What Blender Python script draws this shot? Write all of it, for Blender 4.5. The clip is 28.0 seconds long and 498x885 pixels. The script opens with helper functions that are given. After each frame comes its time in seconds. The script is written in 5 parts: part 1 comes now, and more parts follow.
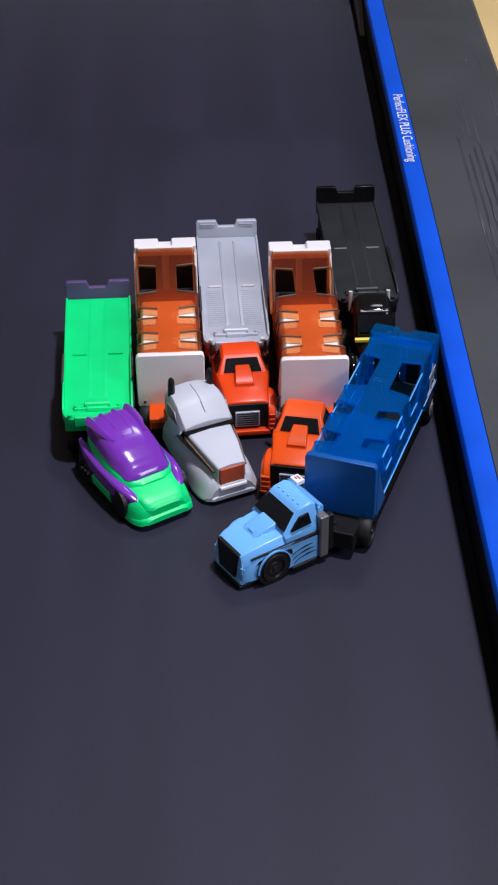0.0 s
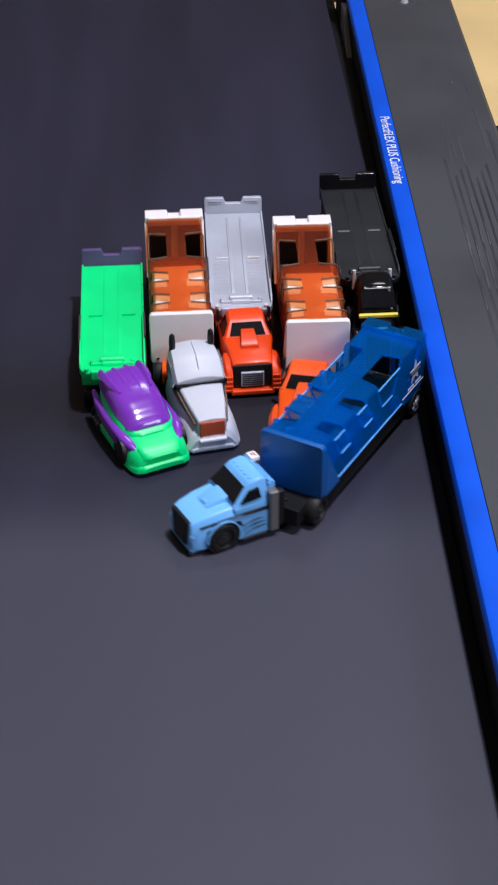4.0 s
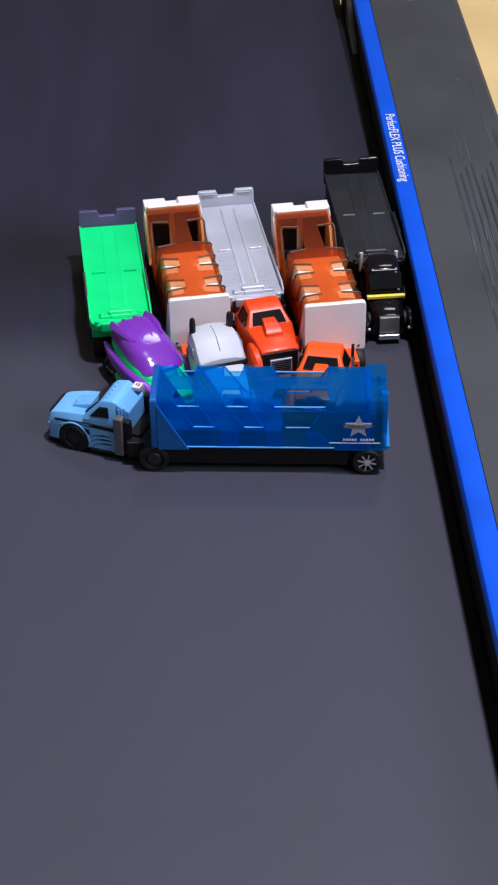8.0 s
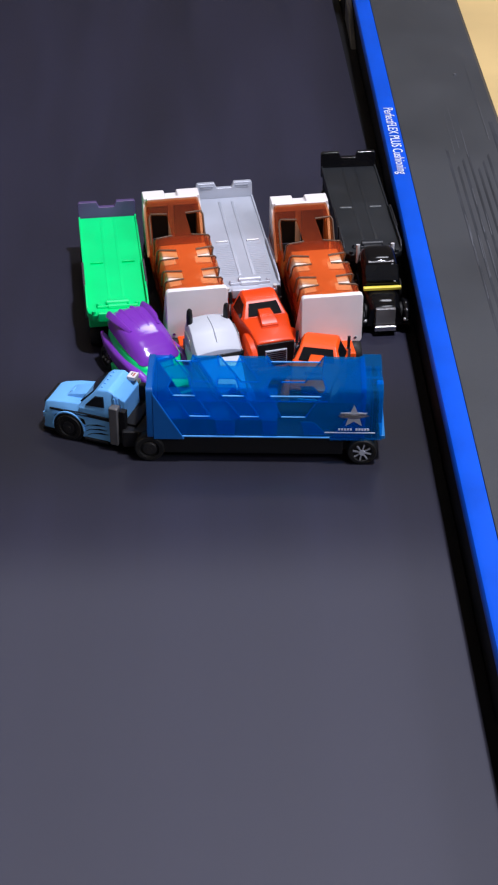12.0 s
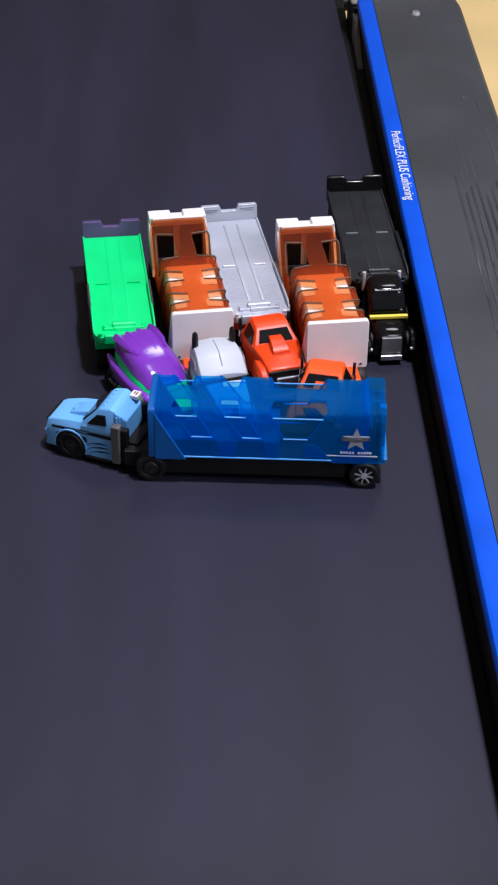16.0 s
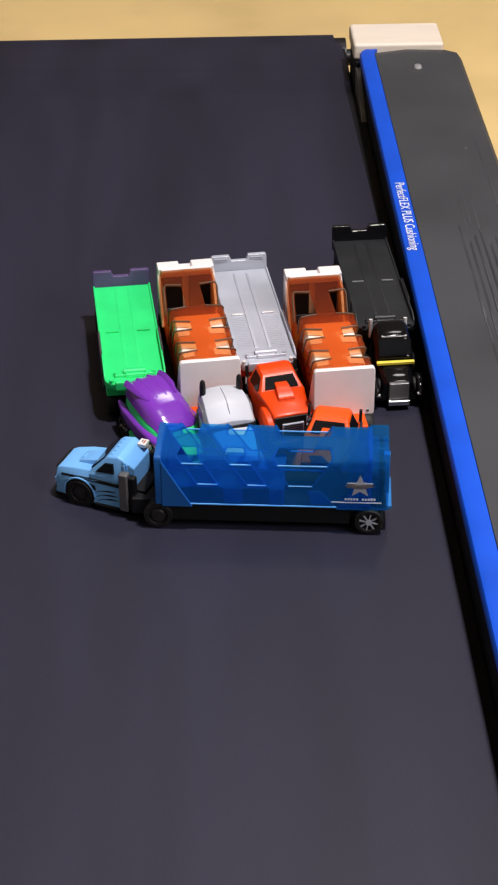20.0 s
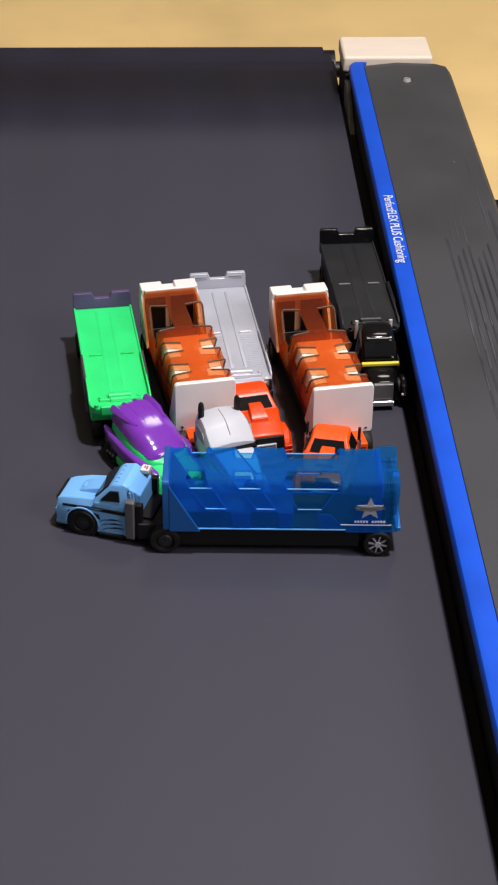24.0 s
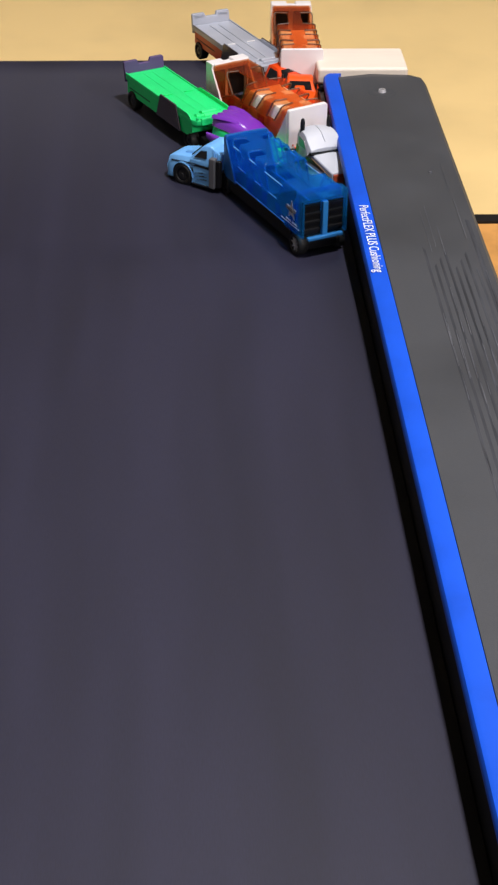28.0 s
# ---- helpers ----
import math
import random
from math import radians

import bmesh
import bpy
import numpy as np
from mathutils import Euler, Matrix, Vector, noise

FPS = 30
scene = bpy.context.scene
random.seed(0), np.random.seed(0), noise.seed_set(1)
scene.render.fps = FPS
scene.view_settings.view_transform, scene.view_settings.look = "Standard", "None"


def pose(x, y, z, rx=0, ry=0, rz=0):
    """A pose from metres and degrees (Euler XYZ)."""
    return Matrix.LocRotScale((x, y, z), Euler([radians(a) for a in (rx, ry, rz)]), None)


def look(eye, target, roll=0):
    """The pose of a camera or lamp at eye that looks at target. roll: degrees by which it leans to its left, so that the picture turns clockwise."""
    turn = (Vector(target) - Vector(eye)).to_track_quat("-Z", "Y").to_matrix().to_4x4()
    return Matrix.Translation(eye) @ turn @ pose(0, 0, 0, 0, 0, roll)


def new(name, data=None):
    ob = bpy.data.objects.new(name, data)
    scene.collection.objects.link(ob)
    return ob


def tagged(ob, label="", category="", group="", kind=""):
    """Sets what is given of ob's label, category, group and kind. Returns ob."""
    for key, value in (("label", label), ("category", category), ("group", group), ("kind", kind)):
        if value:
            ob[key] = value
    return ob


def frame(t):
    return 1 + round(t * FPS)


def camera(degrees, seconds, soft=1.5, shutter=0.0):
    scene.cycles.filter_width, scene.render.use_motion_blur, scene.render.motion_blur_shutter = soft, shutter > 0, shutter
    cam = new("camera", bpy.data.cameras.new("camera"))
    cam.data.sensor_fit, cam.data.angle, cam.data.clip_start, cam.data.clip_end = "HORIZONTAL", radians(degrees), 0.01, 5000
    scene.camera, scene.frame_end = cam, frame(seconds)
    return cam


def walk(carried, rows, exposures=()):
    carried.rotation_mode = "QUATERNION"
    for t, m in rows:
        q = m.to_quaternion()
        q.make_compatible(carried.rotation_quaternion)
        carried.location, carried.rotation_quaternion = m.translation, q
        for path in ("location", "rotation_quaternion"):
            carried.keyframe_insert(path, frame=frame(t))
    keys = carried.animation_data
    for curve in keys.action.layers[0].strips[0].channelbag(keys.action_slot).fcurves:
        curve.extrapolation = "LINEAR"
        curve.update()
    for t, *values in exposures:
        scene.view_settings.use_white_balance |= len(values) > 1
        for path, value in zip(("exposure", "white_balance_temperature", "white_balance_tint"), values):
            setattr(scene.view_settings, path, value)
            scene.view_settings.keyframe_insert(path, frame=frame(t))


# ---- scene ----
# A toy-truck pile-up on a running treadmill belt. Metres, z up, belt surface at z = 0,
# y runs along the belt towards its far end, the near rail stands at x >= 0.

def aim(x, y, z, yaw, pitch, roll):
    """A camera pose from a place and turns in degrees: yaw to the left of +y, pitch up, roll as in look()."""
    a, b = radians(yaw), radians(pitch)
    way = Vector((-math.sin(a) * math.cos(b), math.cos(a) * math.cos(b), math.sin(b)))
    return look((x, y, z), Vector((x, y, z)) + way, roll)


cam = camera(16.506, 28.0, soft=2.2, shutter=0.5)
walk(cam, [
    (0, aim(-0.1332, -0.9184, 0.5734, -1.409, -35.622, -0.201)),
    (0.5, aim(-0.1313, -0.9167, 0.5681, -1.617, -35.236, -0.158)),
    (1, aim(-0.1255, -0.9150, 0.5674, -1.296, -35.077, -0.925)),
    (1.5, aim(-0.1258, -0.9174, 0.5613, -1.496, -34.699, 0.050)),
    (2, aim(-0.1258, -0.9192, 0.5742, -1.384, -35.040, -0.489)),
    (2.5, aim(-0.1254, -0.9178, 0.5610, -1.440, -34.445, -0.102)),
    (3, aim(-0.1319, -0.9152, 0.5741, -1.772, -34.972, -0.244)),
    (3.5, aim(-0.1459, -0.9268, 0.5816, -2.748, -35.158, 1.478)),
    (4, aim(-0.1336, -0.9242, 0.5812, -1.838, -35.103, -0.208)),
    (4.5, aim(-0.1268, -0.9272, 0.6071, -1.138, -36.033, -1.645)),
    (6.5, aim(-0.1402, -0.9331, 0.5846, -2.125, -35.109, 0.381)),
    (7, aim(-0.1373, -0.9301, 0.5878, -1.841, -35.301, -0.102)),
    (7.5, aim(-0.1407, -0.9309, 0.5845, -2.049, -35.215, 0.436)),
    (8, aim(-0.1326, -0.9294, 0.5951, -1.441, -35.605, -0.776)),
    (8.5, aim(-0.1318, -0.9278, 0.5835, -1.466, -35.295, -0.017)),
    (9, aim(-0.1405, -0.9290, 0.5856, -1.868, -35.420, 0.298)),
    (9.5, aim(-0.1421, -0.9287, 0.5817, -1.796, -35.423, 0.415)),
    (10, aim(-0.1434, -0.9313, 0.5827, -1.766, -35.488, 0.491)),
    (10.5, aim(-0.1400, -0.9272, 0.5835, -1.533, -35.638, 0.186)),
    (11, aim(-0.1278, -0.9316, 0.5903, -1.029, -35.582, -0.693)),
    (11.5, aim(-0.1305, -0.9440, 0.5886, -1.420, -35.310, -0.445)),
    (13.5, aim(-0.1448, -0.9164, 0.6017, -1.915, -36.604, 0.635)),
    (14, aim(-0.1398, -0.9187, 0.6085, -1.988, -36.879, 0.570)),
    (14.5, aim(-0.1365, -0.9150, 0.5978, -2.036, -36.335, 0.685)),
    (15, aim(-0.1336, -0.9053, 0.5876, -1.918, -35.868, 0.380)),
    (15.5, aim(-0.1392, -0.9161, 0.5952, -2.120, -35.618, 1.009)),
    (16, aim(-0.1407, -0.9187, 0.5976, -1.969, -35.450, 0.762)),
    (16.5, aim(-0.1418, -0.9207, 0.5963, -1.854, -35.009, 0.814)),
    (17, aim(-0.1356, -0.9262, 0.6041, -1.011, -34.615, -0.552)),
    (17.5, aim(-0.1309, -0.9332, 0.6184, -0.656, -34.082, -0.939)),
    (18, aim(-0.1365, -0.9317, 0.6155, -0.353, -33.910, -1.282)),
    (18.5, aim(-0.1374, -0.9359, 0.6195, -0.425, -33.859, -1.482)),
    (19, aim(-0.1361, -0.9336, 0.6201, -0.419, -33.749, -1.463)),
    (19.5, aim(-0.1356, -0.9289, 0.6033, -1.045, -33.416, -1.576)),
    (20, aim(-0.1390, -0.9282, 0.6024, -1.424, -33.702, -0.538)),
    (20.5, aim(-0.1488, -0.9392, 0.6116, -1.727, -33.331, 1.072)),
    (21, aim(-0.1464, -0.9370, 0.6095, -1.800, -33.056, 0.838)),
    (21.5, aim(-0.1496, -0.9392, 0.6138, -1.972, -33.178, 1.083)),
    (22, aim(-0.1471, -0.9448, 0.6169, -1.927, -33.290, 0.692)),
    (22.5, aim(-0.1479, -0.9395, 0.6147, -2.232, -33.430, 0.987)),
    (24.5, aim(-0.1430, -0.9291, 0.6021, -2.265, -33.362, 0.606)),
    (25, aim(-0.1452, -0.9322, 0.6067, -2.413, -33.498, 0.738)),
    (25.5, aim(-0.1475, -0.9349, 0.6099, -2.661, -33.623, 1.117)),
    (26, aim(-0.1351, -0.9326, 0.6040, -2.052, -33.453, -0.098)),
    (26.4, aim(-0.1381, -0.9184, 0.5860, -2.389, -33.052, -0.165)),
    (26.5, aim(-0.1372, -0.9210, 0.5906, -2.411, -33.249, 0.347)),
    (26.8, aim(-0.1359, -0.8995, 0.5732, -2.574, -32.887, -0.033)),
    (27, aim(-0.1354, -0.9068, 0.5779, -2.619, -32.954, 0.544)),
    (27.2, aim(-0.1353, -0.9196, 0.5882, -2.576, -33.067, 0.294)),
    (27.5, aim(-0.1395, -0.9159, 0.5883, -2.821, -33.024, 0.798)),
    (27.6, aim(-0.1428, -0.9138, 0.5916, -3.143, -33.160, 1.239)),
    (28, aim(-0.1404, -0.9105, 0.5780, -3.131, -32.370, 0.861)),
], exposures=[(0.0, -0.19, 6020, 12), (1.0, -0.16, 6020, 12), (2.0, -0.12, 6020, 12), (4.0, -0.06, 6020, 12), (7.0, 0.00, 6020, 12), (16.0, 0.06, 6020, 12),
              (18.0, 0.09, 6900, 10), (20.0, 0.06, 6900, 10), (22.0, 0.06, 7000, 10), (25.0, 0.03, 6900, 10), (26.0, 0.14, 6800, 10), (28.0, 0.21, 6700, 9)])

# ---- world and lights: an indoor room, one ceiling lamp and two added fill lamps ----
world = bpy.data.worlds.new("room_air")
scene.world = world
world.use_nodes = True
world.node_tree.nodes["Background"].inputs[0].default_value = (0.75, 0.82, 1.0, 1)
world.node_tree.nodes["Background"].inputs[1].default_value = 0.03


def disk_lamp(name, place, target, size, power, colour):
    data = bpy.data.lights.new(name, "AREA")
    data.shape, data.size, data.energy, data.color = "DISK", size, power, colour
    ob = new(name, data)
    ob.matrix_world = look(place, target)
    return ob


# added weak fill that lifts the far belt and rail
disk_lamp("ceiling_lamp_far", (0.35, 1.25, 2.10), (0.00, 0.80, 0.0), 0.40, 6.4, (0.97, 0.96, 1.0))
disk_lamp("ceiling_lamp_near", (0.30, -0.25, 1.95), (-0.15, -0.1, 0.0), 0.13, 43, (0.975, 0.945, 1.0))
# added broad fill, low on the right, for the room's soft light
disk_lamp("ceiling_lamp_back", (1.45, -1.30, 1.45), (-0.15, 0.0, 0.0), 0.90, 25, (0.98, 0.945, 1.0))


# ---- materials ----
def mat(name, base, rough=0.5, metal=0.0, spec=0.5, coat=0.0, grain=0.0, grain_size=900.0, mottle=0.08, mottle_size=25.0,
        bump=0.0, bump_size=1500.0, stretch=(1, 1, 1), tone=None, rough_var=0.08):
    m = bpy.data.materials.new(name)
    m.use_nodes = True
    nt = m.node_tree
    b = nt.nodes["Principled BSDF"]
    b.inputs["Roughness"].default_value = rough
    b.inputs["Metallic"].default_value = metal
    b.inputs["Specular IOR Level"].default_value = spec
    b.inputs["Coat Weight"].default_value = coat
    b.inputs["Coat Roughness"].default_value = 0.12
    co = nt.nodes.new("ShaderNodeTexCoord")
    mp = nt.nodes.new("ShaderNodeMapping")
    mp.inputs["Scale"].default_value = stretch
    nt.links.new(co.outputs["Object"], mp.inputs[0])
    n1 = nt.nodes.new("ShaderNodeTexNoise")
    n1.inputs["Scale"].default_value = mottle_size
    n1.inputs["Detail"].default_value = 5
    n2 = nt.nodes.new("ShaderNodeTexNoise")
    n2.inputs["Scale"].default_value = grain_size
    n2.inputs["Detail"].default_value = 2
    nt.links.new(mp.outputs[0], n1.inputs[0])
    nt.links.new(mp.outputs[0], n2.inputs[0])
    mixer = nt.nodes.new("ShaderNodeMix")
    mixer.data_type = "RGBA"
    low = tone or tuple(c * (1 - 3 * mottle) for c in base)
    mixer.inputs[6].default_value = (*low, 1)
    mixer.inputs[7].default_value = (*[min(1, c * (1 + mottle)) for c in base], 1)
    ramp = nt.nodes.new("ShaderNodeMapRange")
    ramp.inputs[1].default_value, ramp.inputs[2].default_value = 0.25, 0.6
    nt.links.new(n1.outputs[0], ramp.inputs[0])
    nt.links.new(ramp.outputs[0], mixer.inputs[0])
    out = mixer.outputs[2]
    if grain:
        g = nt.nodes.new("ShaderNodeMix")
        g.data_type, g.blend_type = "RGBA", "OVERLAY"
        g.inputs[0].default_value = grain
        nt.links.new(out, g.inputs[6])
        nt.links.new(n2.outputs[0], g.inputs[7])
        out = g.outputs[2]
    nt.links.new(out, b.inputs["Base Color"])
    rr = nt.nodes.new("ShaderNodeMapRange")
    rr.inputs[3].default_value, rr.inputs[4].default_value = max(0.02, rough - rough_var), min(1, rough + rough_var)
    nt.links.new(n1.outputs[0], rr.inputs[0])
    nt.links.new(rr.outputs[0], b.inputs["Roughness"])
    if bump:
        n3 = nt.nodes.new("ShaderNodeTexNoise")
        n3.inputs["Scale"].default_value = bump_size
        n3.inputs["Detail"].default_value = 3
        nt.links.new(mp.outputs[0], n3.inputs[0])
        bp = nt.nodes.new("ShaderNodeBump")
        bp.inputs["Strength"].default_value = bump
        bp.inputs["Distance"].default_value = 0.0006
        nt.links.new(n3.outputs[0], bp.inputs["Height"])
        nt.links.new(bp.outputs[0], b.inputs["Normal"])
    return m


def clear_plastic(name, tint, body, glow, solid=0.45, rough=0.14):
    """Tinted see-through plastic: light passes tinted, part of it scatters in and through the wall, and the surface shines."""
    m = bpy.data.materials.new(name)
    m.use_nodes = True
    nt = m.node_tree
    b = nt.nodes["Principled BSDF"]
    b.inputs["Roughness"].default_value = rough
    b.inputs["Coat Weight"].default_value = 0.35
    n = nt.nodes.new("ShaderNodeTexNoise")
    n.inputs["Scale"].default_value = 45
    n.inputs["Detail"].default_value = 3
    c = nt.nodes.new("ShaderNodeMix")
    c.data_type = "RGBA"
    c.inputs[6].default_value = (*[v * 0.7 for v in body], 1)
    c.inputs[7].default_value = (*body, 1)
    co = nt.nodes.new("ShaderNodeTexCoord")
    nt.links.new(co.outputs["Object"], n.inputs[0])
    nt.links.new(n.outputs[0], c.inputs[0])
    nt.links.new(c.outputs[2], b.inputs["Base Color"])
    tl = nt.nodes.new("ShaderNodeBsdfTranslucent")
    tl.inputs[0].default_value = (*glow, 1)
    inner = nt.nodes.new("ShaderNodeMixShader")
    inner.inputs[0].default_value = 0.55
    nt.links.new(b.outputs[0], inner.inputs[1])
    nt.links.new(tl.outputs[0], inner.inputs[2])
    t = nt.nodes.new("ShaderNodeBsdfTransparent")
    t.inputs[0].default_value = (*tint, 1)
    mx = nt.nodes.new("ShaderNodeMixShader")
    mx.inputs[0].default_value = solid
    nt.links.new(t.outputs[0], mx.inputs[1])
    nt.links.new(inner.outputs[0], mx.inputs[2])
    nt.links.new(mx.outputs[0], nt.nodes["Material Output"].inputs[0])
    return m


def belt_rubber(name):
    return mat(name, (0.0138, 0.0136, 0.0300), 0.56, spec=0.38, grain=0.25, grain_size=1400, mottle=0.13, mottle_size=16.0,
               bump=0.04, bump_size=1800, stretch=(1, 0.12, 1), rough_var=0.04)


BELT = belt_rubber("belt_rubber")
DECK = mat("black_deck_plastic", (0.004, 0.004, 0.005), 0.7, spec=0.25, bump=0.2)
RAIL = mat("grey_rail_plastic", (0.044, 0.047, 0.053), 0.5, spec=0.35, grain=0.25, grain_size=1600, mottle=0.10, mottle_size=9, bump=0.10,
           bump_size=1300)
RIB = mat("worn_rib_plastic", (0.043, 0.046, 0.054), 0.55, spec=0.2, grain=0.5, grain_size=260, mottle=0.25, mottle_size=45, stretch=(1, 0.12, 1))
SCUFF = mat("pale_scuffed_plastic", (0.10, 0.105, 0.12), 0.5, mottle=0.3, mottle_size=60, stretch=(1, 0.2, 1))
STRIPE = mat("blue_stripe_plastic", (0.004, 0.075, 0.57), 0.5, spec=0.2, mottle=0.05, bump=0.05)
LETTER = mat("white_print", (0.72, 0.76, 0.88), 0.5)
STEEL = mat("steel", (0.46, 0.46, 0.48), 0.28, metal=0.35)
WOOD = mat("pale_wood", (0.74, 0.66, 0.56), 0.55, mottle=0.02, mottle_size=14, stretch=(1, 6, 1), grain=0.06, bump=0.15)
FLOOR = mat("warm_yellow_floor", (0.88, 0.65, 0.29), 0.45, mottle=0.05, mottle_size=5, grain=0.1)
TILE = mat("orange_floor_board", (0.62, 0.30, 0.08), 0.5, mottle=0.1)
WALL = mat("room_plaster", (0.55, 0.56, 0.60), 0.8, mottle=0.03, mottle_size=2)
BLACK = mat("black_plastic", (0.007, 0.007, 0.008), 0.42, spec=0.3, mottle=0.1)
GLOSS_BLACK = mat("gloss_black_paint", (0.004, 0.004, 0.005), 0.08, spec=0.25, rough_var=0.02)
DARK_DECK = mat("black_bed_plastic", (0.013, 0.015, 0.018), 0.45, spec=0.35, mottle=0.1, mottle_size=50)
TYRE = mat("black_tyre", (0.008, 0.008, 0.008), 0.55, spec=0.3)
RIM = mat("dark_rim", (0.011, 0.011, 0.012), 0.5)
GREEN = mat("bright_green_plastic", (0.008, 0.70, 0.19), 0.40, mottle=0.03, mottle_size=40, bump=0.06)
PURPLE = mat("gloss_purple_plastic", (0.17, 0.030, 0.40), 0.16, coat=0.3, mottle=0.04)
DULL_PURPLE = mat("dull_purple_plastic", (0.085, 0.055, 0.16), 0.42)
SMOKE = mat("smoky_insert", (0.055, 0.045, 0.055), 0.22)
SILVER = mat("silver_plastic", (0.41, 0.44, 0.51), 0.34, metal=0.15, mottle=0.05, bump=0.08)
RED = mat("orange_red_paint", (0.70, 0.052, 0.002), 0.38, spec=0.35, coat=0.04, mottle=0.04)
ORANGE = mat("orange_paint", (0.80, 0.080, 0.002), 0.38, spec=0.35, coat=0.04, mottle=0.04)
WHITE = mat("white_plastic", (0.78, 0.75, 0.75), 0.36, mottle=0.03, mottle_size=30)
PEARL = mat("silver_white_paint", (0.47, 0.495, 0.55), 0.48, coat=0.0, mottle=0.03)
CREAM = mat("cream_plastic", (0.93, 0.87, 0.76), 0.4)
BROWN = mat("brown_stripe", (0.10, 0.055, 0.03), 0.4)
BRICK = mat("red_grille", (0.42, 0.075, 0.03), 0.4)
SKY = mat("light_blue_paint", (0.17, 0.47, 0.92), 0.36, coat=0.1, mottle=0.03)
NAVY = mat("solid_blue_plastic", (0.006, 0.085, 0.32), 0.30, mottle=0.05)
MID_BLUE = mat("mid_blue_plastic", (0.02, 0.165, 0.44), 0.35)
# paler than the shell: highlights along its edges, put into the colour
GLINT_BLUE = mat("blue_edge_glint", (0.13, 0.42, 0.86), 0.25)
# lighter grey for the cross ticks of the black bed
PALE_TICK = mat("pale_tick_plastic", (0.11, 0.12, 0.125), 0.4)
POST = mat("bright_silver_paint", (0.66, 0.67, 0.68), 0.25, metal=0.2)
WINDOW = mat("dark_window", (0.006, 0.007, 0.009), 0.07, spec=0.28, rough_var=0.02)
CHROME = mat("chrome", (0.75, 0.75, 0.76), 0.16, metal=1.0)
GREY = mat("grey_stack", (0.17, 0.17, 0.175), 0.34, metal=0.4)
YELLOW = mat("yellow_stripe", (0.72, 0.60, 0.05), 0.4)
BLUE_CLEAR = clear_plastic("clear_blue_plastic", (0.34, 0.76, 1.0), (0.018, 0.34, 0.95), (0.06, 0.58, 1.0), 0.24)
BLUE_PANE = clear_plastic("thin_clear_blue_plastic", (0.45, 0.85, 1.0), (0.018, 0.34, 0.95), (0.06, 0.58, 1.0), 0.16)
ORANGE_CLEAR = clear_plastic("clear_orange_plastic", (1.0, 0.70, 0.47), (0.27, 0.068, 0.048), (1.0, 0.36, 0.08), 0.31)




# ---- mesh helpers ----
def part(name, bm, material, parent=None, label="", bevel=0.0, smooth=True, segments=2):
    me = bpy.data.meshes.new(name)
    bmesh.ops.recalc_face_normals(bm, faces=bm.faces)
    bm.to_mesh(me)
    bm.free()
    me.materials.append(material)
    if smooth:
        me.polygons.foreach_set("use_smooth", [True] * len(me.polygons))
        me.set_sharp_from_angle(angle=radians(38))
    ob = new(name, me)
    if bevel:
        md = ob.modifiers.new("edge", "BEVEL")
        md.width, md.segments, md.limit_method, md.angle_limit = bevel, segments, "ANGLE", radians(30)
        md.harden_normals = smooth
    ob.parent = parent
    if label:
        ob["label"] = label
    return ob


def box(bm, x0, x1, y0, y1, z0, z1):
    v = [bm.verts.new(p) for p in ((x0, y0, z0), (x1, y0, z0), (x1, y1, z0), (x0, y1, z0),
                                   (x0, y0, z1), (x1, y0, z1), (x1, y1, z1), (x0, y1, z1))]
    for f in ((3, 2, 1, 0), (4, 5, 6, 7), (0, 1, 5, 4), (1, 2, 6, 5), (2, 3, 7, 6), (3, 0, 4, 7)):
        bm.faces.new([v[i] for i in f])
    return bm


def boxes(*rows):
    bm = bmesh.new()
    for r in rows:
        box(bm, *r)
    return bm


def loft(sections, bm=None):
    """Closed loops of points, joined one to the next and capped."""
    bm = bm or bmesh.new()
    rings = [[bm.verts.new(p) for p in s] for s in sections]
    n = len(rings[0])
    for a, b in zip(rings, rings[1:]):
        for i in range(n):
            bm.faces.new((a[i], a[(i + 1) % n], b[(i + 1) % n], b[i]))
    bm.faces.new(rings[0][::-1])
    bm.faces.new(rings[-1])
    return bm


def across(profile, y0, y1, bm=None):
    """A side outline of (x, z) carried across from y0 to y1."""
    return loft([[(x, y0, z) for x, z in profile], [(x, y1, z) for x, z in profile]], bm)


def eased(rows, k=4):
    """The rows with k - 1 more between each two, on a smooth curve through them."""
    out = []
    for i in range(len(rows) - 1):
        p0, p1, p2, p3 = rows[max(0, i - 1)], rows[i], rows[i + 1], rows[min(len(rows) - 1, i + 2)]
        for j in range(k):
            t = j / k
            out.append([p1[c] + (p2[c] - p1[c]) * t if c == 0 else
                        0.5 * (2 * p1[c] + (p2[c] - p0[c]) * t + (2 * p0[c] - 5 * p1[c] + 4 * p2[c] - p3[c]) * t * t
                               + (3 * p1[c] - p0[c] - 3 * p2[c] + p3[c]) * t ** 3) for c in range(len(p1))])
    return out + [list(rows[-1])]


def hull_rows(rows, bm=None, power=0.55, n=26):
    """A body lofted along x: rows of x, half width at the foot, half width at the top, foot height, top height.
    Each section is a softly squared arch."""
    sections = []
    for x, w0, w1, z0, z1 in eased(rows):
        ring = []
        for i in range(n + 1):
            a = math.pi * i / n
            c, s = math.cos(a), math.sin(a)
            u = math.copysign(abs(c) ** power, c)
            k = abs(s) ** power
            ring.append((x, u * (w0 + (w1 - w0) * k), z0 + (z1 - z0) * k))
        sections.append(ring)
    return loft(sections, bm)


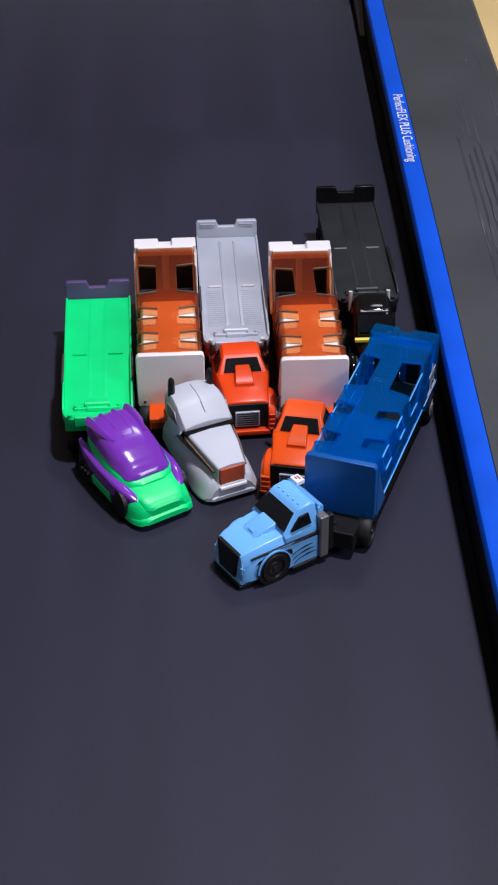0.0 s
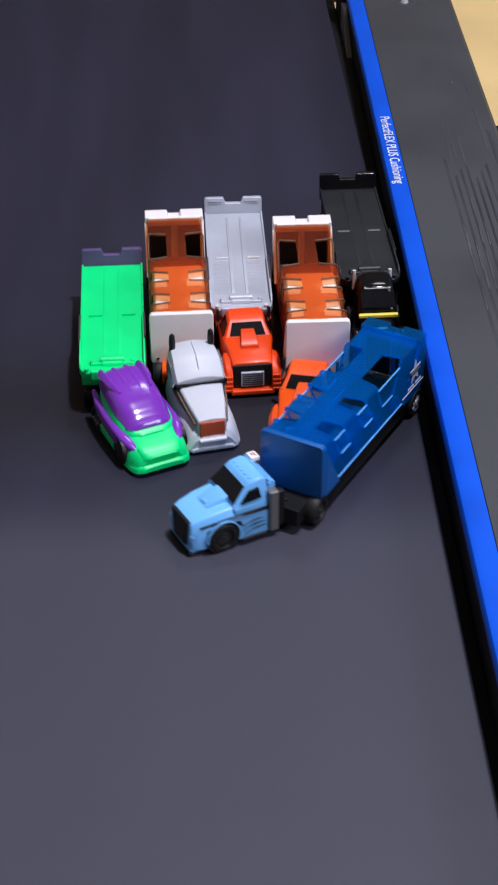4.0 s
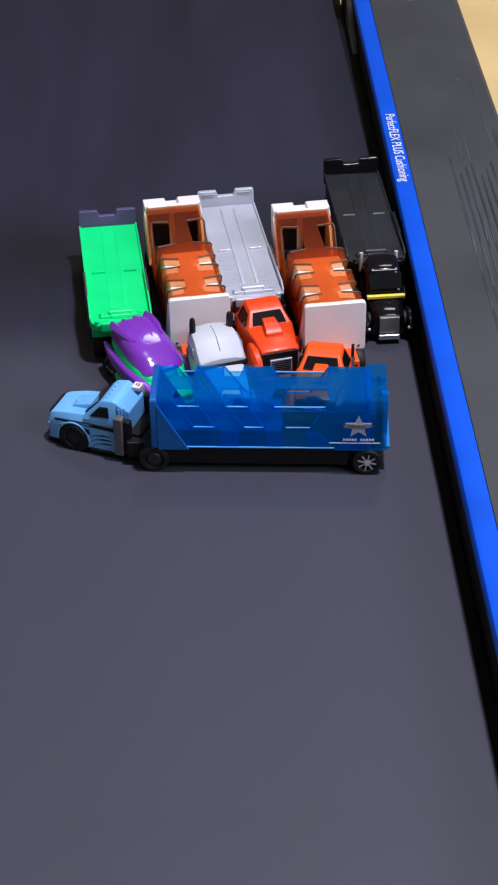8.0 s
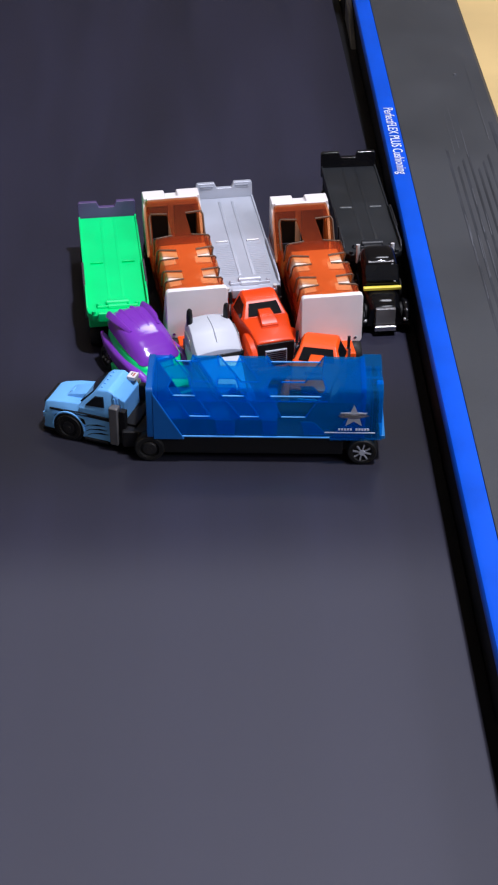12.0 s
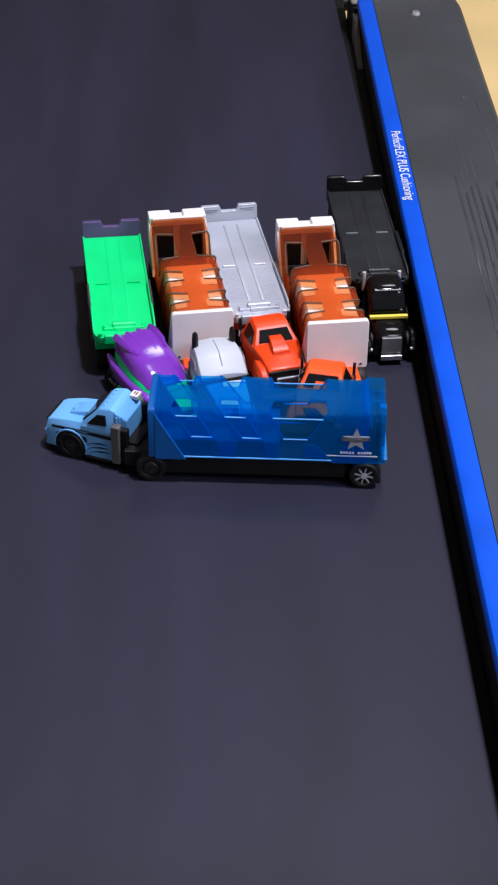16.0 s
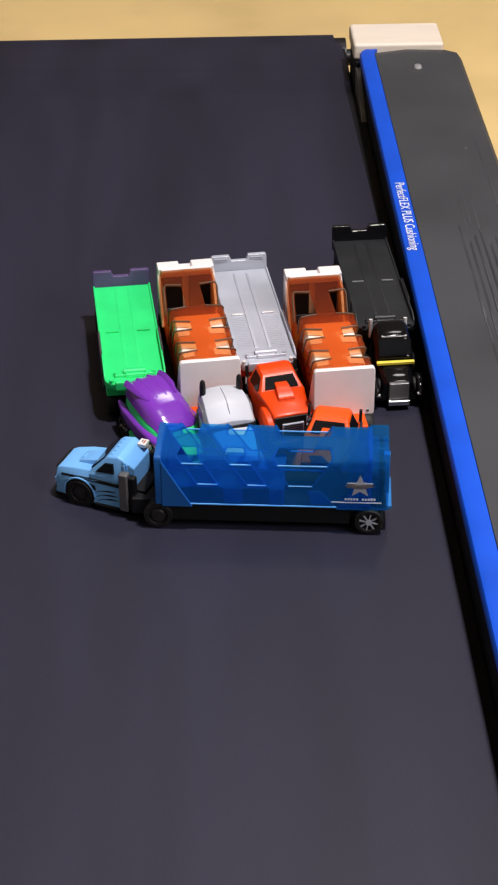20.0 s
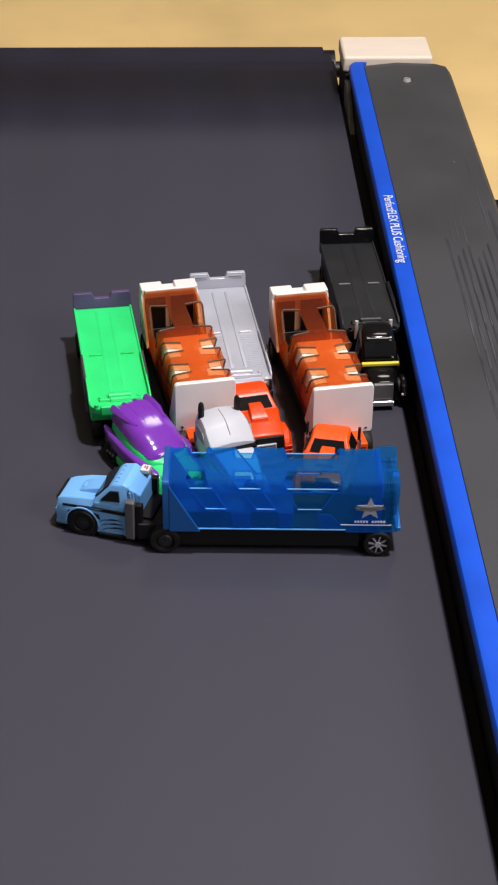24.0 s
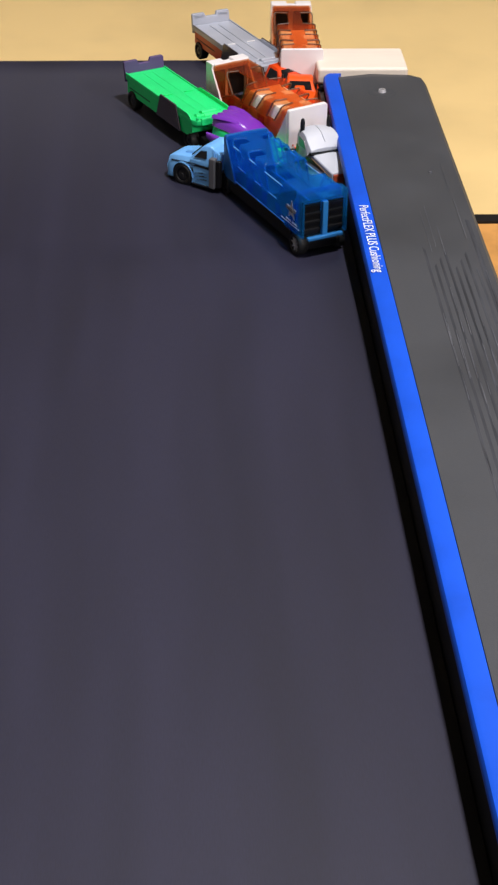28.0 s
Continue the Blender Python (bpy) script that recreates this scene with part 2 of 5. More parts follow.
def tube(bm, a, b, r, n=14, r2=None):
    a, b = Vector(a), Vector(b)
    q = (b - a).to_track_quat("Z", "Y")
    rings = []
    for p, rad in ((a, r), (b, r2 or r)):
        rings.append([p + q @ Vector((rad * math.cos(2 * math.pi * i / n), rad * math.sin(2 * math.pi * i / n), 0)) for i in range(n)])
    return loft(rings, bm)


def plate(points, thick, bm=None):
    """A flat outline of four or more points, given thickness along its normal."""
    p = [Vector(q) for q in points]
    nrm = (p[1] - p[0]).cross(p[2] - p[1]).normalized() * thick
    return loft([[q for q in p], [q + nrm for q in p]], bm)


# ---- the treadmill ----
RX, RB, RZ = 0.0919, 0.0134, 0.0372     # the rail's outer edge, the stripe's outer edge, the rail's top
BELT_END, RAIL_END, BELT_EDGE = 0.7103, 0.5532, -0.0043
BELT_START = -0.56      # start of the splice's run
BELT_BACK = -1.28


def treadmill():
    # belt: a wide thin band, flat on top, turning down round the far roller
    bm = bmesh.new()
    rows = []
    r = 0.022
    for i in range(41):
        rows.append((BELT_BACK + (BELT_END - r - BELT_BACK) * i / 40, 0.0))
    for i in range(1, 13):
        a = math.pi * i / 12
        rows.append((BELT_END - r + r * math.sin(a), -r + r * math.cos(a)))
    rows.append((BELT_BACK, -2 * r))
    prev = None
    for y, z in rows:
        cur = [bm.verts.new((x, y, z)) for x in (-0.52, BELT_EDGE - 0.0080 * max(0.0, min(1.0, (y - 0.15) / 0.5)))]
        if prev:
            bm.faces.new((prev[0], prev[1], cur[1], cur[0]))
        prev = cur
    belt = part("belt", bm, BELT, smooth=False)
    md = belt.modifiers.new("thickness", "SOLIDIFY")
    md.thickness, md.offset = 0.002, -1
    tagged(belt, "black rubber running belt of a treadmill", "treadmill belt", kind="structure")
    bm = bmesh.new()
    tube(bm, (-0.56, BELT_END - r, -r), (BELT_EDGE + 0.004, BELT_END - r, -r), r - 0.003, 24)
    tube(bm, (BELT_EDGE, BELT_END - r, -r), (0.03, BELT_END - r, -r), 0.008, 16)
    roller = part("roller", bm, BLACK)
    tagged(roller, "black end roller of the treadmill with its axle", "roller", kind="structure")
    bm = boxes((-0.54, 0.0028, BELT_BACK + 0.03, RAIL_END - 0.006, -0.040, -0.0025), (-0.54, -0.0135, RAIL_END - 0.006, BELT_END - 0.05, -0.040, -0.0025), (-0.0135, -0.0027, RAIL_END - 0.006, BELT_END - 0.042, -0.060, -0.005))
    tagged(part("deck_board", bm, DECK, bevel=0.001), "black board under the running belt", "treadmill deck", kind="structure")
    # rail: black inner wall, blue stripe, grey top with a worn grip
    rail = new("side_rail")
    tagged(rail, "grey plastic side rail of the treadmill with a blue stripe", "treadmill rail", kind="structure")
    bm = loft([[(x, -1.3, z) for x, z in [(0.003, -0.10), (0.003, RZ - 0.006), (RB - 0.001, RZ - 0.006), (RB - 0.001, -0.10)]],
               [(x, RAIL_END - 0.004, z) for x, z in [(0.003, -0.10), (0.003, RZ - 0.006), (RB - 0.001, RZ - 0.006), (RB - 0.001, -0.10)]]])
    part("inner_wall", bm, DECK, rail, "black inner wall of the rail")
    # stripe with a rounded inner edge
    ring = [(0.0, RZ - 0.0065), (0.0, RZ - 0.003), (0.0012, RZ - 0.0008), (0.0035, RZ), (RB, RZ), (RB, RZ - 0.0065)]
    bm = loft([[(x, y, z) for x, z in ring] for y in (-1.3, RAIL_END - 0.012)] + [[(x + 0.001, RAIL_END - 0.004, z) for x, z in ring]]
              + [[(x + 0.0035, RAIL_END + 0.0005, z) for x, z in ring]])
    part("stripe", bm, STRIPE, rail, "glossy blue plastic stripe")
    ring = [(RB + 0.0004, -0.10), (RB + 0.0004, RZ + 0.0003), (RB + 0.03, RZ + 0.0012), (RX - 0.014, RZ + 0.0008), (RX - 0.004, RZ - 0.001),
            (RX, RZ - 0.006), (RX, -0.10)]
    def end_y(x, d):
        t = (x - RB) / (RX - RB)
        return RAIL_END + d - 0.006 * (2 * t - 1) ** 2
    bm = loft([[(x, -1.3, z) for x, z in ring]] + [[(x, end_y(x, d), z - q) for x, z in ring] for d, q in ((-0.012, 0), (-0.002, 0.0008), (0.003, 0.004))])
    part("rail_top", bm, RAIL, rail, "grey textured plastic foot rail")
    for k in range(9):
        x = RB + 0.030 + k * 0.0048
        y1 = 0.257 - 0.012 * ((k * 5) % 3)
        bm = loft([[(x - 0.0022, y, RZ), (x - 0.0009, y, RZ + h), (x + 0.0009, y, RZ + h), (x + 0.0022, y, RZ)]
                   for y, h in ((-1.25, 0.00130 - 0.00006 * k), (y1 - 0.08, 0.00128 - 0.00006 * k), (y1, 0.0009 - 0.00006 * k))])
        part("grip_rib", bm, RIB, rail)
    rnd = random.Random(4)
    for k in range(120):
        x = RB + 0.030 + rnd.randrange(9) * 0.0048 + rnd.uniform(-0.0005, 0.0005)
        y = rnd.uniform(-0.42, 1.0) ** 3 * 0.3 + rnd.uniform(-0.35, 0.05)
        l = rnd.uniform(0.015, 0.07)
        w = rnd.uniform(0.00010, 0.00024)
        bm = plate([(x - w, y, RZ + 0.00138), (x + w, y, RZ + 0.00138), (x + w * 0.5 + 0.0004, y + l, RZ + 0.00138), (x - w * 0.5 + 0.0004, y + l, RZ + 0.00138)], 0.0001)
        part("scuff_line", bm, SCUFF, rail, "pale worn streak")
    # screw in a shallow dimple, and the small moulded mark
    sx, sy = 0.0482, 0.5049
    bm = bmesh.new()
    n = 24
    loft([[(sx + rr * math.cos(2 * math.pi * i / n), sy + rr * 1.0 * math.sin(2 * math.pi * i / n), RZ + h) for i in range(n)]
          for rr, h in ((0.0125, 0.0011), (0.0085, 0.0016), (0.0045, 0.0012), (0.0035, 0.0008))], bm)
    part("screw_dimple", bm, RAIL, rail)
    bm = bmesh.new()
    tube(bm, (sx, sy, RZ + 0.001), (sx, sy, RZ + 0.0034), 0.0036, 16, 0.0028)
    sc = part("screw", bm, STEEL, rail, "round steel screw head")
    part("screw_slot", boxes((sx - 0.002, sx + 0.002, sy - 0.0004, sy + 0.0004, RZ + 0.0033, RZ + 0.0036)), BLACK, sc)
    dx, dy = 0.0664, 0.3303
    bm = bmesh.new()
    tube(bm, (dx, dy, RZ + 0.0008), (dx, dy, RZ + 0.0022), 0.0014, 12, 0.0010)
    part("rail_pip", bm, SCUFF, rail, "small pale pip on the rail")
    # lettering along the stripe
    cu = bpy.data.curves.new("lettering", "FONT")
    cu.body = "PerfectFLEX PLUS Cushioning"
    cu.size, cu.extrude, cu.align_x = 0.0098, 0.0001, "LEFT"
    tmp = new("lettering_curve", cu)
    bpy.context.view_layer.update()
    me = bpy.data.meshes.new_from_object(tmp.evaluated_get(bpy.context.evaluated_depsgraph_get()))
    bpy.data.objects.remove(tmp)
    xs = [v.co.x for v in me.vertices]
    k = 0.1113 / (max(xs) - min(xs))
    for v in me.vertices:
        v.co = Vector(((v.co.x - min(xs)) * k, v.co.y * 1.05, v.co.z))
    me.materials.append(LETTER)
    txt = new("lettering", me)
    txt.parent = rail
    txt["label"] = "white printed lettering on the blue stripe"
    txt.matrix_local = pose(0.0044, 0.2716, RZ + 0.0004, 0, 0, -90)
    # pale block behind the rail end
    tagged(part("end_block", boxes((-0.004, RX - 0.014, RAIL_END + 0.004, RAIL_END + 0.058, RZ - 0.012, RZ + 0.0035)), WOOD, bevel=0.003),
           "pale cream end block behind the treadmill rail", "end block")
    tagged(part("rail_foot", boxes((-0.0025, RX - 0.014, RAIL_END + 0.004, RAIL_END + 0.056, -0.165, RZ - 0.0125)), DECK, bevel=0.002),
           "black foot under the cream end block", "rail foot", kind="structure")
    bm = loft([[(x, RAIL_END - 0.075, -0.004), (x, RAIL_END + 0.002, -0.004), (x, RAIL_END + 0.002, 0.020), (x, RAIL_END - 0.010, 0.020)] for x in (-0.0022, 0.0026)])
    tagged(part("deck_bracket", bm, GREY, bevel=0.0008), "grey metal bracket beside the belt end", "bracket")


treadmill()

# the belt's splice, a soft dark band, and the paler worn stretch behind it: strips that run round with the belt
def belt_strip(name, label, base, low, high, half):
    """A strip of the belt's rubber, tinted from one edge to the other."""
    m = belt_rubber("worn_belt_rubber")
    nt = m.node_tree
    co = nt.nodes.new("ShaderNodeTexCoord")
    sep = nt.nodes.new("ShaderNodeSeparateXYZ")
    nt.links.new(co.outputs["Generated"], sep.inputs[0])
    amt = nt.nodes.new("ShaderNodeMapRange")
    amt.inputs[3].default_value, amt.inputs[4].default_value = low, high
    nt.links.new(sep.outputs[1], amt.inputs[0])
    socket = nt.nodes["Principled BSDF"].inputs["Base Color"]
    tint = nt.nodes.new("ShaderNodeMix")
    tint.data_type = "RGBA"
    nt.links.new(amt.outputs[0], tint.inputs[0])
    nt.links.new(socket.links[0].from_socket, tint.inputs[6])
    tint.inputs[7].default_value = (*base, 1)
    nt.links.new(tint.outputs[2], socket)
    bm = plate([(-0.52, -half, 0.0002), (BELT_EDGE - 0.0015, -half, 0.0002), (BELT_EDGE - 0.0015, half, 0.0002), (-0.52, half, 0.0002)], 0.0003)
    return tagged(part(name, bm, m), label, "belt strip", kind="structure")


STRIP, WORN = 0.020, 0.050


def splice_depth(u):
    return 0.80 * math.sin(math.pi * u) ** 2


def worn_depth(u):
    return 0.70 * min(1.0, u / 0.035) * (0.5 + 0.5 * math.cos(math.pi * max(0.0, (u - 0.62) / 0.38)))


splice = [belt_strip("belt_splice", "dark splice band across the moving rubber belt", (0.004, 0.004, 0.008), splice_depth(k / 9), splice_depth((k + 1) / 9), STRIP / 2) for k in range(9)]
worn = [belt_strip("worn_belt", "paler worn stretch of the moving rubber belt", (0.049, 0.050, 0.070), worn_depth((k + 1) / 28), worn_depth(k / 28), WORN / 2) for k in range(28)]

# room: floor, walls and ceiling that close the place
FZ = -0.17
floor = part("floor", boxes((-3.2, 3.0, -3.4, 4.6, FZ - 0.05, FZ)), FLOOR)
tagged(floor, "warm yellow floor around the treadmill", "floor", kind="structure")
for name, r in (("wall_north", (-3.2, 3.0, 4.6, 4.7, FZ, 2.25)), ("wall_south", (-3.2, 3.0, -3.5, -3.4, FZ, 2.25)),
                ("wall_east", (3.0, 3.1, -3.5, 4.7, FZ, 2.25)), ("wall_west", (-3.3, -3.2, -3.5, 4.7, FZ, 2.25))):
    tagged(part(name, boxes(r), WALL), "plain light grey room wall", "wall", kind="structure")
tagged(part("ceiling", boxes((-3.3, 3.1, -3.5, 4.7, 2.25, 2.35)), WALL), "plain light ceiling", "ceiling", kind="structure")
tagged(part("floor_board_edge", boxes((0.166, 0.166 + 0.5, 0.655 - 0.30, 0.655, FZ, FZ + 0.012)), TILE, bevel=0.002), "orange floor board with a dark front gap", "floor board")
tagged(part("floor_gap", boxes((0.166, 0.166 + 0.5, 0.6555, 0.6555 + 0.016, FZ, FZ + 0.014)), BLACK), "dark gap beside the floor board", "floor gap")


# ---- toy trucks; local x runs forward from the tail, y to the truck's left ----
def wheel(parent, x, y, r=0.0095, w=0.008, spokes=False):
    bm = bmesh.new()
    s = 1 if y > 0 else -1
    n = 20
    loft([[(x + rr * math.cos(2 * math.pi * i / n), y + s * d, r + 0.0003 + rr * math.sin(2 * math.pi * i / n)) for i in range(n)]
          for rr, d in ((r * 0.9, -w / 2), (r, -w / 2 + 0.0012), (r, w / 2 - 0.0012), (r * 0.9, w / 2), (r * 0.68, w / 2), (r * 0.62, w / 2 - 0.0014))], bm)
    tyre = part("wheel", bm, TYRE, parent)
    bm = bmesh.new()
    yc = y + s * (w / 2 - 0.0016)
    if spokes:
        for i in range(8):
            a = 2 * math.pi * i / 8 + 0.2
            ca, sa = math.cos(a), math.sin(a)
            for p in (1,):
                q = [(x + rr * ca - o * sa, rr * sa + o * ca + r) for rr, o in ((0.0012, -0.00025), (r * 0.62, -0.0004), (r * 0.62, 0.0004), (0.0012, 0.00025))]
                loft([[(u, yc, v) for u, v in q], [(u, yc + s * 0.0012, v) for u, v in q]], bm)
        tube(bm, (x, yc, r), (x, yc + s * 0.0016, r), 0.0018, 10)
        part("rim", bm, SILVER, tyre, "silver spoked rim")
    else:
        tube(bm, (x, yc, r), (x, yc + s * 0.001, r), r * 0.55, 16, r * 0.42)
        tube(bm, (x, yc, r), (x, yc + s * 0.0018, r), r * 0.16, 10)
        part("rim", bm, RIM, tyre)
    return tyre


def flat_trailer(truck, tray_mat, body_mat, tail_mat, insert_mat, chassis_mat, treads=False, tick_mat=None):
    """An open flat-bed trailer with low sides and an upright tail plate."""
    hw = 0.0198
    tick_mat = tick_mat or tray_mat
    # lower body
    D = 0.0300     # height of the bed
    prof = [(0.003, 0.0125), (0.003, D - 0.0023), (0.126, D - 0.0023), (0.127, 0.018), (0.116, 0.0125)]
    part("lower_body", across(prof, -hw + 0.0012, hw - 0.0012), body_mat, truck, bevel=0.0008)
    outline = [(0.0025, -hw), (0.1330 - 0.0080, -hw), (0.1330 - 0.0040, -hw + 0.0010), (0.1330 - 0.0012, -hw + 0.0036), (0.1330, -hw + 0.0075)]
    outline = outline + [(x, -y) for x, y in outline[::-1]]
    tray = part("bed", loft([[(x - 0.0006, y * 0.99, D - 0.0050) for x, y in outline], [(x, y, D - 0.0030) for x, y in outline], [(x, y, D) for x, y in outline]]), tray_mat, truck, bevel=0.0006)
    for s in (-1, 1):
        prof = [(0.0025, D), (0.0025, D + 0.0012), (0.066, D + 0.0010), (0.073, D + 0.0036), (0.120, D + 0.0036), (0.1245, D + 0.0016), (0.1255, D)]
        part("side_wall", across(prof, s * hw - 0.0006 - s * 0.0006, s * hw + 0.0006 - s * 0.0006), tray_mat, tray, bevel=0.0003)
        prof = [(0.063, 0.0130), (0.071, D + 0.0042), (0.100, D + 0.0042), (0.108, 0.0130)]
        part("side_insert", across(prof, s * (hw - 0.0006), s * (hw + 0.0008)), insert_mat, truck, bevel=0.0004)
        part("side_groove", boxes((0.008, 0.048, s * (hw - 0.0012) - 0.0004, s * (hw - 0.0012) + 0.0004, 0.0185, 0.0192)), BLACK, truck)
    for y in (-0.0045, 0.0045):
        part("runner", across([(0.008, D), (0.009, D + (0.0005 if treads else 0.00022)), (0.111, D + (0.0005 if treads else 0.00022)), (0.112, D)], y - 0.0010, y + 0.0010), tray_mat, tray, bevel=0.0002)
    for y0, y1 in ((-0.0145, -0.0062), (0.0062, 0.0145)):
        part("cross_tick", boxes((0.066, 0.0675, y0, y1, D, D + 0.0012)), tick_mat, tray, bevel=0.0003)
    if treads:
        for k in range(18):
            for y0, y1 in ((-0.0160, -0.0058), (0.0058, 0.0160)):
                part("tread_line", boxes((0.0705 + k * 0.0024, 0.0717 + k * 0.0024, y0, y1, D, D + 0.00018)), tray_mat, tray)
    bm = across([(0.115, D), (0.116, D + 0.0020), (0.120, D + 0.0030), (0.125, D + 0.0020), (0.126, D)], -0.0060, 0.0060)
    across([(0.1195, D), (0.1200, D + 0.0016), (0.1244, D + 0.0016), (0.125, D)], -0.0130, 0.0130, bm)
    tube(bm, (0.1215, -0.0072, D + 0.0020), (0.1215, 0.0072, D + 0.0020), 0.0020, 14)
    for y in (-0.0120, 0.0120):
        tube(bm, (0.1222, y, D), (0.1222, y, D + 0.0024), 0.0017, 12, 0.0012)
    part("catch", bm, tray_mat, tray, bevel=0.0004)
    for y in (-hw + 0.0045, hw - 0.0045):
        bm = bmesh.new()
        tube(bm, (0.1300, y, D - 0.0040), (0.1306, y, D + 0.0022), 0.0017, 12, 0.0013)
        part("corner_post", bm, POST if treads else tray_mat, tray)
    part("front_lip", across([(0.1330 - 0.0025, D), (0.1330 - 0.0020, D + 0.0018), (0.1330 + 0.0005, D + 0.0014), (0.1330 + 0.0008, 0.0255), (0.1330 - 0.0025, 0.0255)], -hw + 0.0068, hw - 0.0068), tray_mat, tray, bevel=0.0006)
    # tail plate, leaning back, with a notch
    t = 0.0402
    ring = [(-hw, 0.0225), (hw, 0.0225), (hw, t - 0.0012), (hw - 0.001, t), (0.0068, t), (0.0052, t - 0.0035), (-0.0052, t - 0.0035), (-0.0068, t), (-hw + 0.001, t), (-hw, t - 0.0012)]
    bm = loft([[(x - max(0.0, zz - D) * 0.30, y, zz) for y, zz in ring] for x in (-0.0002, 0.0030)])
    tail = part("tail_plate", bm, tail_mat, truck, bevel=0.0005)
    for y in (-0.0125, 0.0125) if treads else ():
        for z in (0.0372, 0.0384):
            part("tail_rib", boxes((0.0004, 0.0012, y - 0.0045, y + 0.0045, z - 0.0003, z + 0.0003)), tail_mat, tail)
    part("chassis", boxes((0.004, 0.148, -0.011, 0.011, 0.006, 0.0135)), chassis_mat, truck, bevel=0.0008)
    for y in (-0.0160, 0.0160):
        wheel(truck, 0.014, y, 0.0085)
        wheel(truck, 0.118, y * 0.9, 0.0085)


def box_trailer(truck, shell_mat, end_mat, frame_mat, inner_mat, lip_mat, pane_mat, logo=False):
    """A closed car-carrier trailer: see-through shell with windows cut over the roof edge, solid ends."""
    L, hw, z0, z1 = 0.135, 0.0192, 0.0175, 0.0513
    # shell sheet: stations along x, given for the roof's middle strip, its edge and the foot of the windows
    mid = [0.010, 0.0340, 0.0640, 0.0840, 0.0940, 0.1110, 0.1205, L - 0.003]
    edge = [0.010, 0.0325, 0.0665, 0.0820, 0.0950, 0.1095, 0.1225, L - 0.003]
    foot = [0.010, 0.0440, 0.0580, 0.0705, 0.0815, 0.0985, 0.1105, L - 0.003]
    holes = {1, 3, 5}      # columns with windows
    zb = 0.0325 if logo else 0.0345
    sw = hw - 0.0012      # the shell is set in from the tail and the front panel
    half = [(sw, z0, 1.0), (sw, zb, 1.0), (sw, 0.0494, 0.12), (sw - 0.0012, z1, 0.0), (0.0062, z1, -1.0), (0.0024, z1 + 0.0003, -1.0)]
    sect = [(-y, z, k) for y, z, k in half] + [(y, z, k) for y, z, k in half[::-1]]
    hole_rows = {1, 2, 3, 7, 8, 9}
    bm = bmesh.new()
    grid = []
    for i in range(len(mid)):
        grid.append([bm.verts.new((mid[i] if k < 0 else edge[i] + (foot[i] - edge[i]) * k, y, z)) for y, z, k in sect])
    for i in range(len(mid) - 1):
        for j in range(len(sect) - 1):
            if i in holes and j in hole_rows:
                continue
            bm.faces.new((grid[i][j], grid[i + 1][j], grid[i + 1][j + 1], grid[i][j + 1]))
    shell = part("shell", bm, shell_mat, truck, "clear tinted plastic shell with cut-out windows", smooth=False)
    md = shell.modifiers.new("thickness", "SOLIDIFY")
    md.thickness, md.offset = 0.0013, -1
    # rolled rims round each cut-out
    for s in (-1, 1):
        for i in (1, 3, 5):
            bm = bmesh.new()
            tube(bm, (edge[i], s * (sw - 0.0012), z1), (mid[i], s * 0.0062, z1), 0.0006, 8)
            part("window_rim", bm, shell_mat if logo else BROWN, shell)
            bm = bmesh.new()
            for e in (i, i + 1):
                tube(bm, (foot[e], s * sw, zb), (edge[e] + (foot[e] - edge[e]) * 0.12, s * sw, 0.0494), 0.0006, 8)
                tube(bm, (edge[e] + (foot[e] - edge[e]) * 0.12, s * sw, 0.0494), (edge[e], s * (sw - 0.0012), z1), 0.0006, 8)
            tube(bm, (edge[i + 1], s * (sw - 0.0012), z1), (mid[i + 1], s * 0.0062, z1), 0.0006, 8)
            part("window_frame", bm, shell_mat if logo else BROWN, shell)
            # lips in lip_mat; on the blue shell its pale colour paints edge highlights
            bm = bmesh.new()
            tube(bm, (foot[i], s * (sw + 0.0001), zb), (foot[i + 1], s * (sw + 0.0001), zb), 0.00038, 8)
            part("window_lip", bm, lip_mat, shell)
            top = [edge[e] + (foot[e] - edge[e]) * 0.24 for e in (i, i + 1)]
            if logo:
                bm = bmesh.new()
                tube(bm, (top[0], s * (sw + 0.0001), 0.0466), (top[1], s * (sw + 0.0001), 0.0466), 0.00042, 8)
                part("shoulder_lip", bm, lip_mat, shell)
            q = [(foot[i], zb), (foot[i + 1], zb), (top[1], 0.0466), (top[0], 0.0466)]
            if pane_mat:
                part("window_pane", loft([[(u, s * (sw - 0.0004), v) for u, v in q], [(u, s * (sw - 0.0009), v) for u, v in q]]), pane_mat, shell, "thin clear side pane")
        # pressed facets in the wall ahead of the tail and behind the front panel
        for q in ([(0.0315, z0 + 0.003), (0.0445, z0 + 0.003), (0.0470, zb - 0.003), (0.0390, zb - 0.003)], [(0.0600, z0 + 0.003), (0.0680, z0 + 0.003), (0.0690, zb - 0.002), (0.0600, zb - 0.002)],
                  [(0.0845, z0 + 0.003), (0.0945, z0 + 0.003), (0.0960, zb - 0.002), (0.0845, zb - 0.002)]):
            part("side_facet", loft([[(u, s * (sw + 0.0001), v) for u, v in q], [(u, s * (sw + 0.0006), v) for u, v in q]]), shell_mat, shell, bevel=0.0003)
    for s in (-1, 1):
        # sill in lip_mat, so the blue one is a painted highlight too
        part("sill_line", boxes((0.030, L - 0.010, min(s * sw, s * (sw + 0.0007)), max(s * sw, s * (sw + 0.0007)), z0 + 0.0008, z0 + 0.0014)), lip_mat, shell)
    # tail: solid frame with a notched head and two dark bays
    bm = bmesh.new()
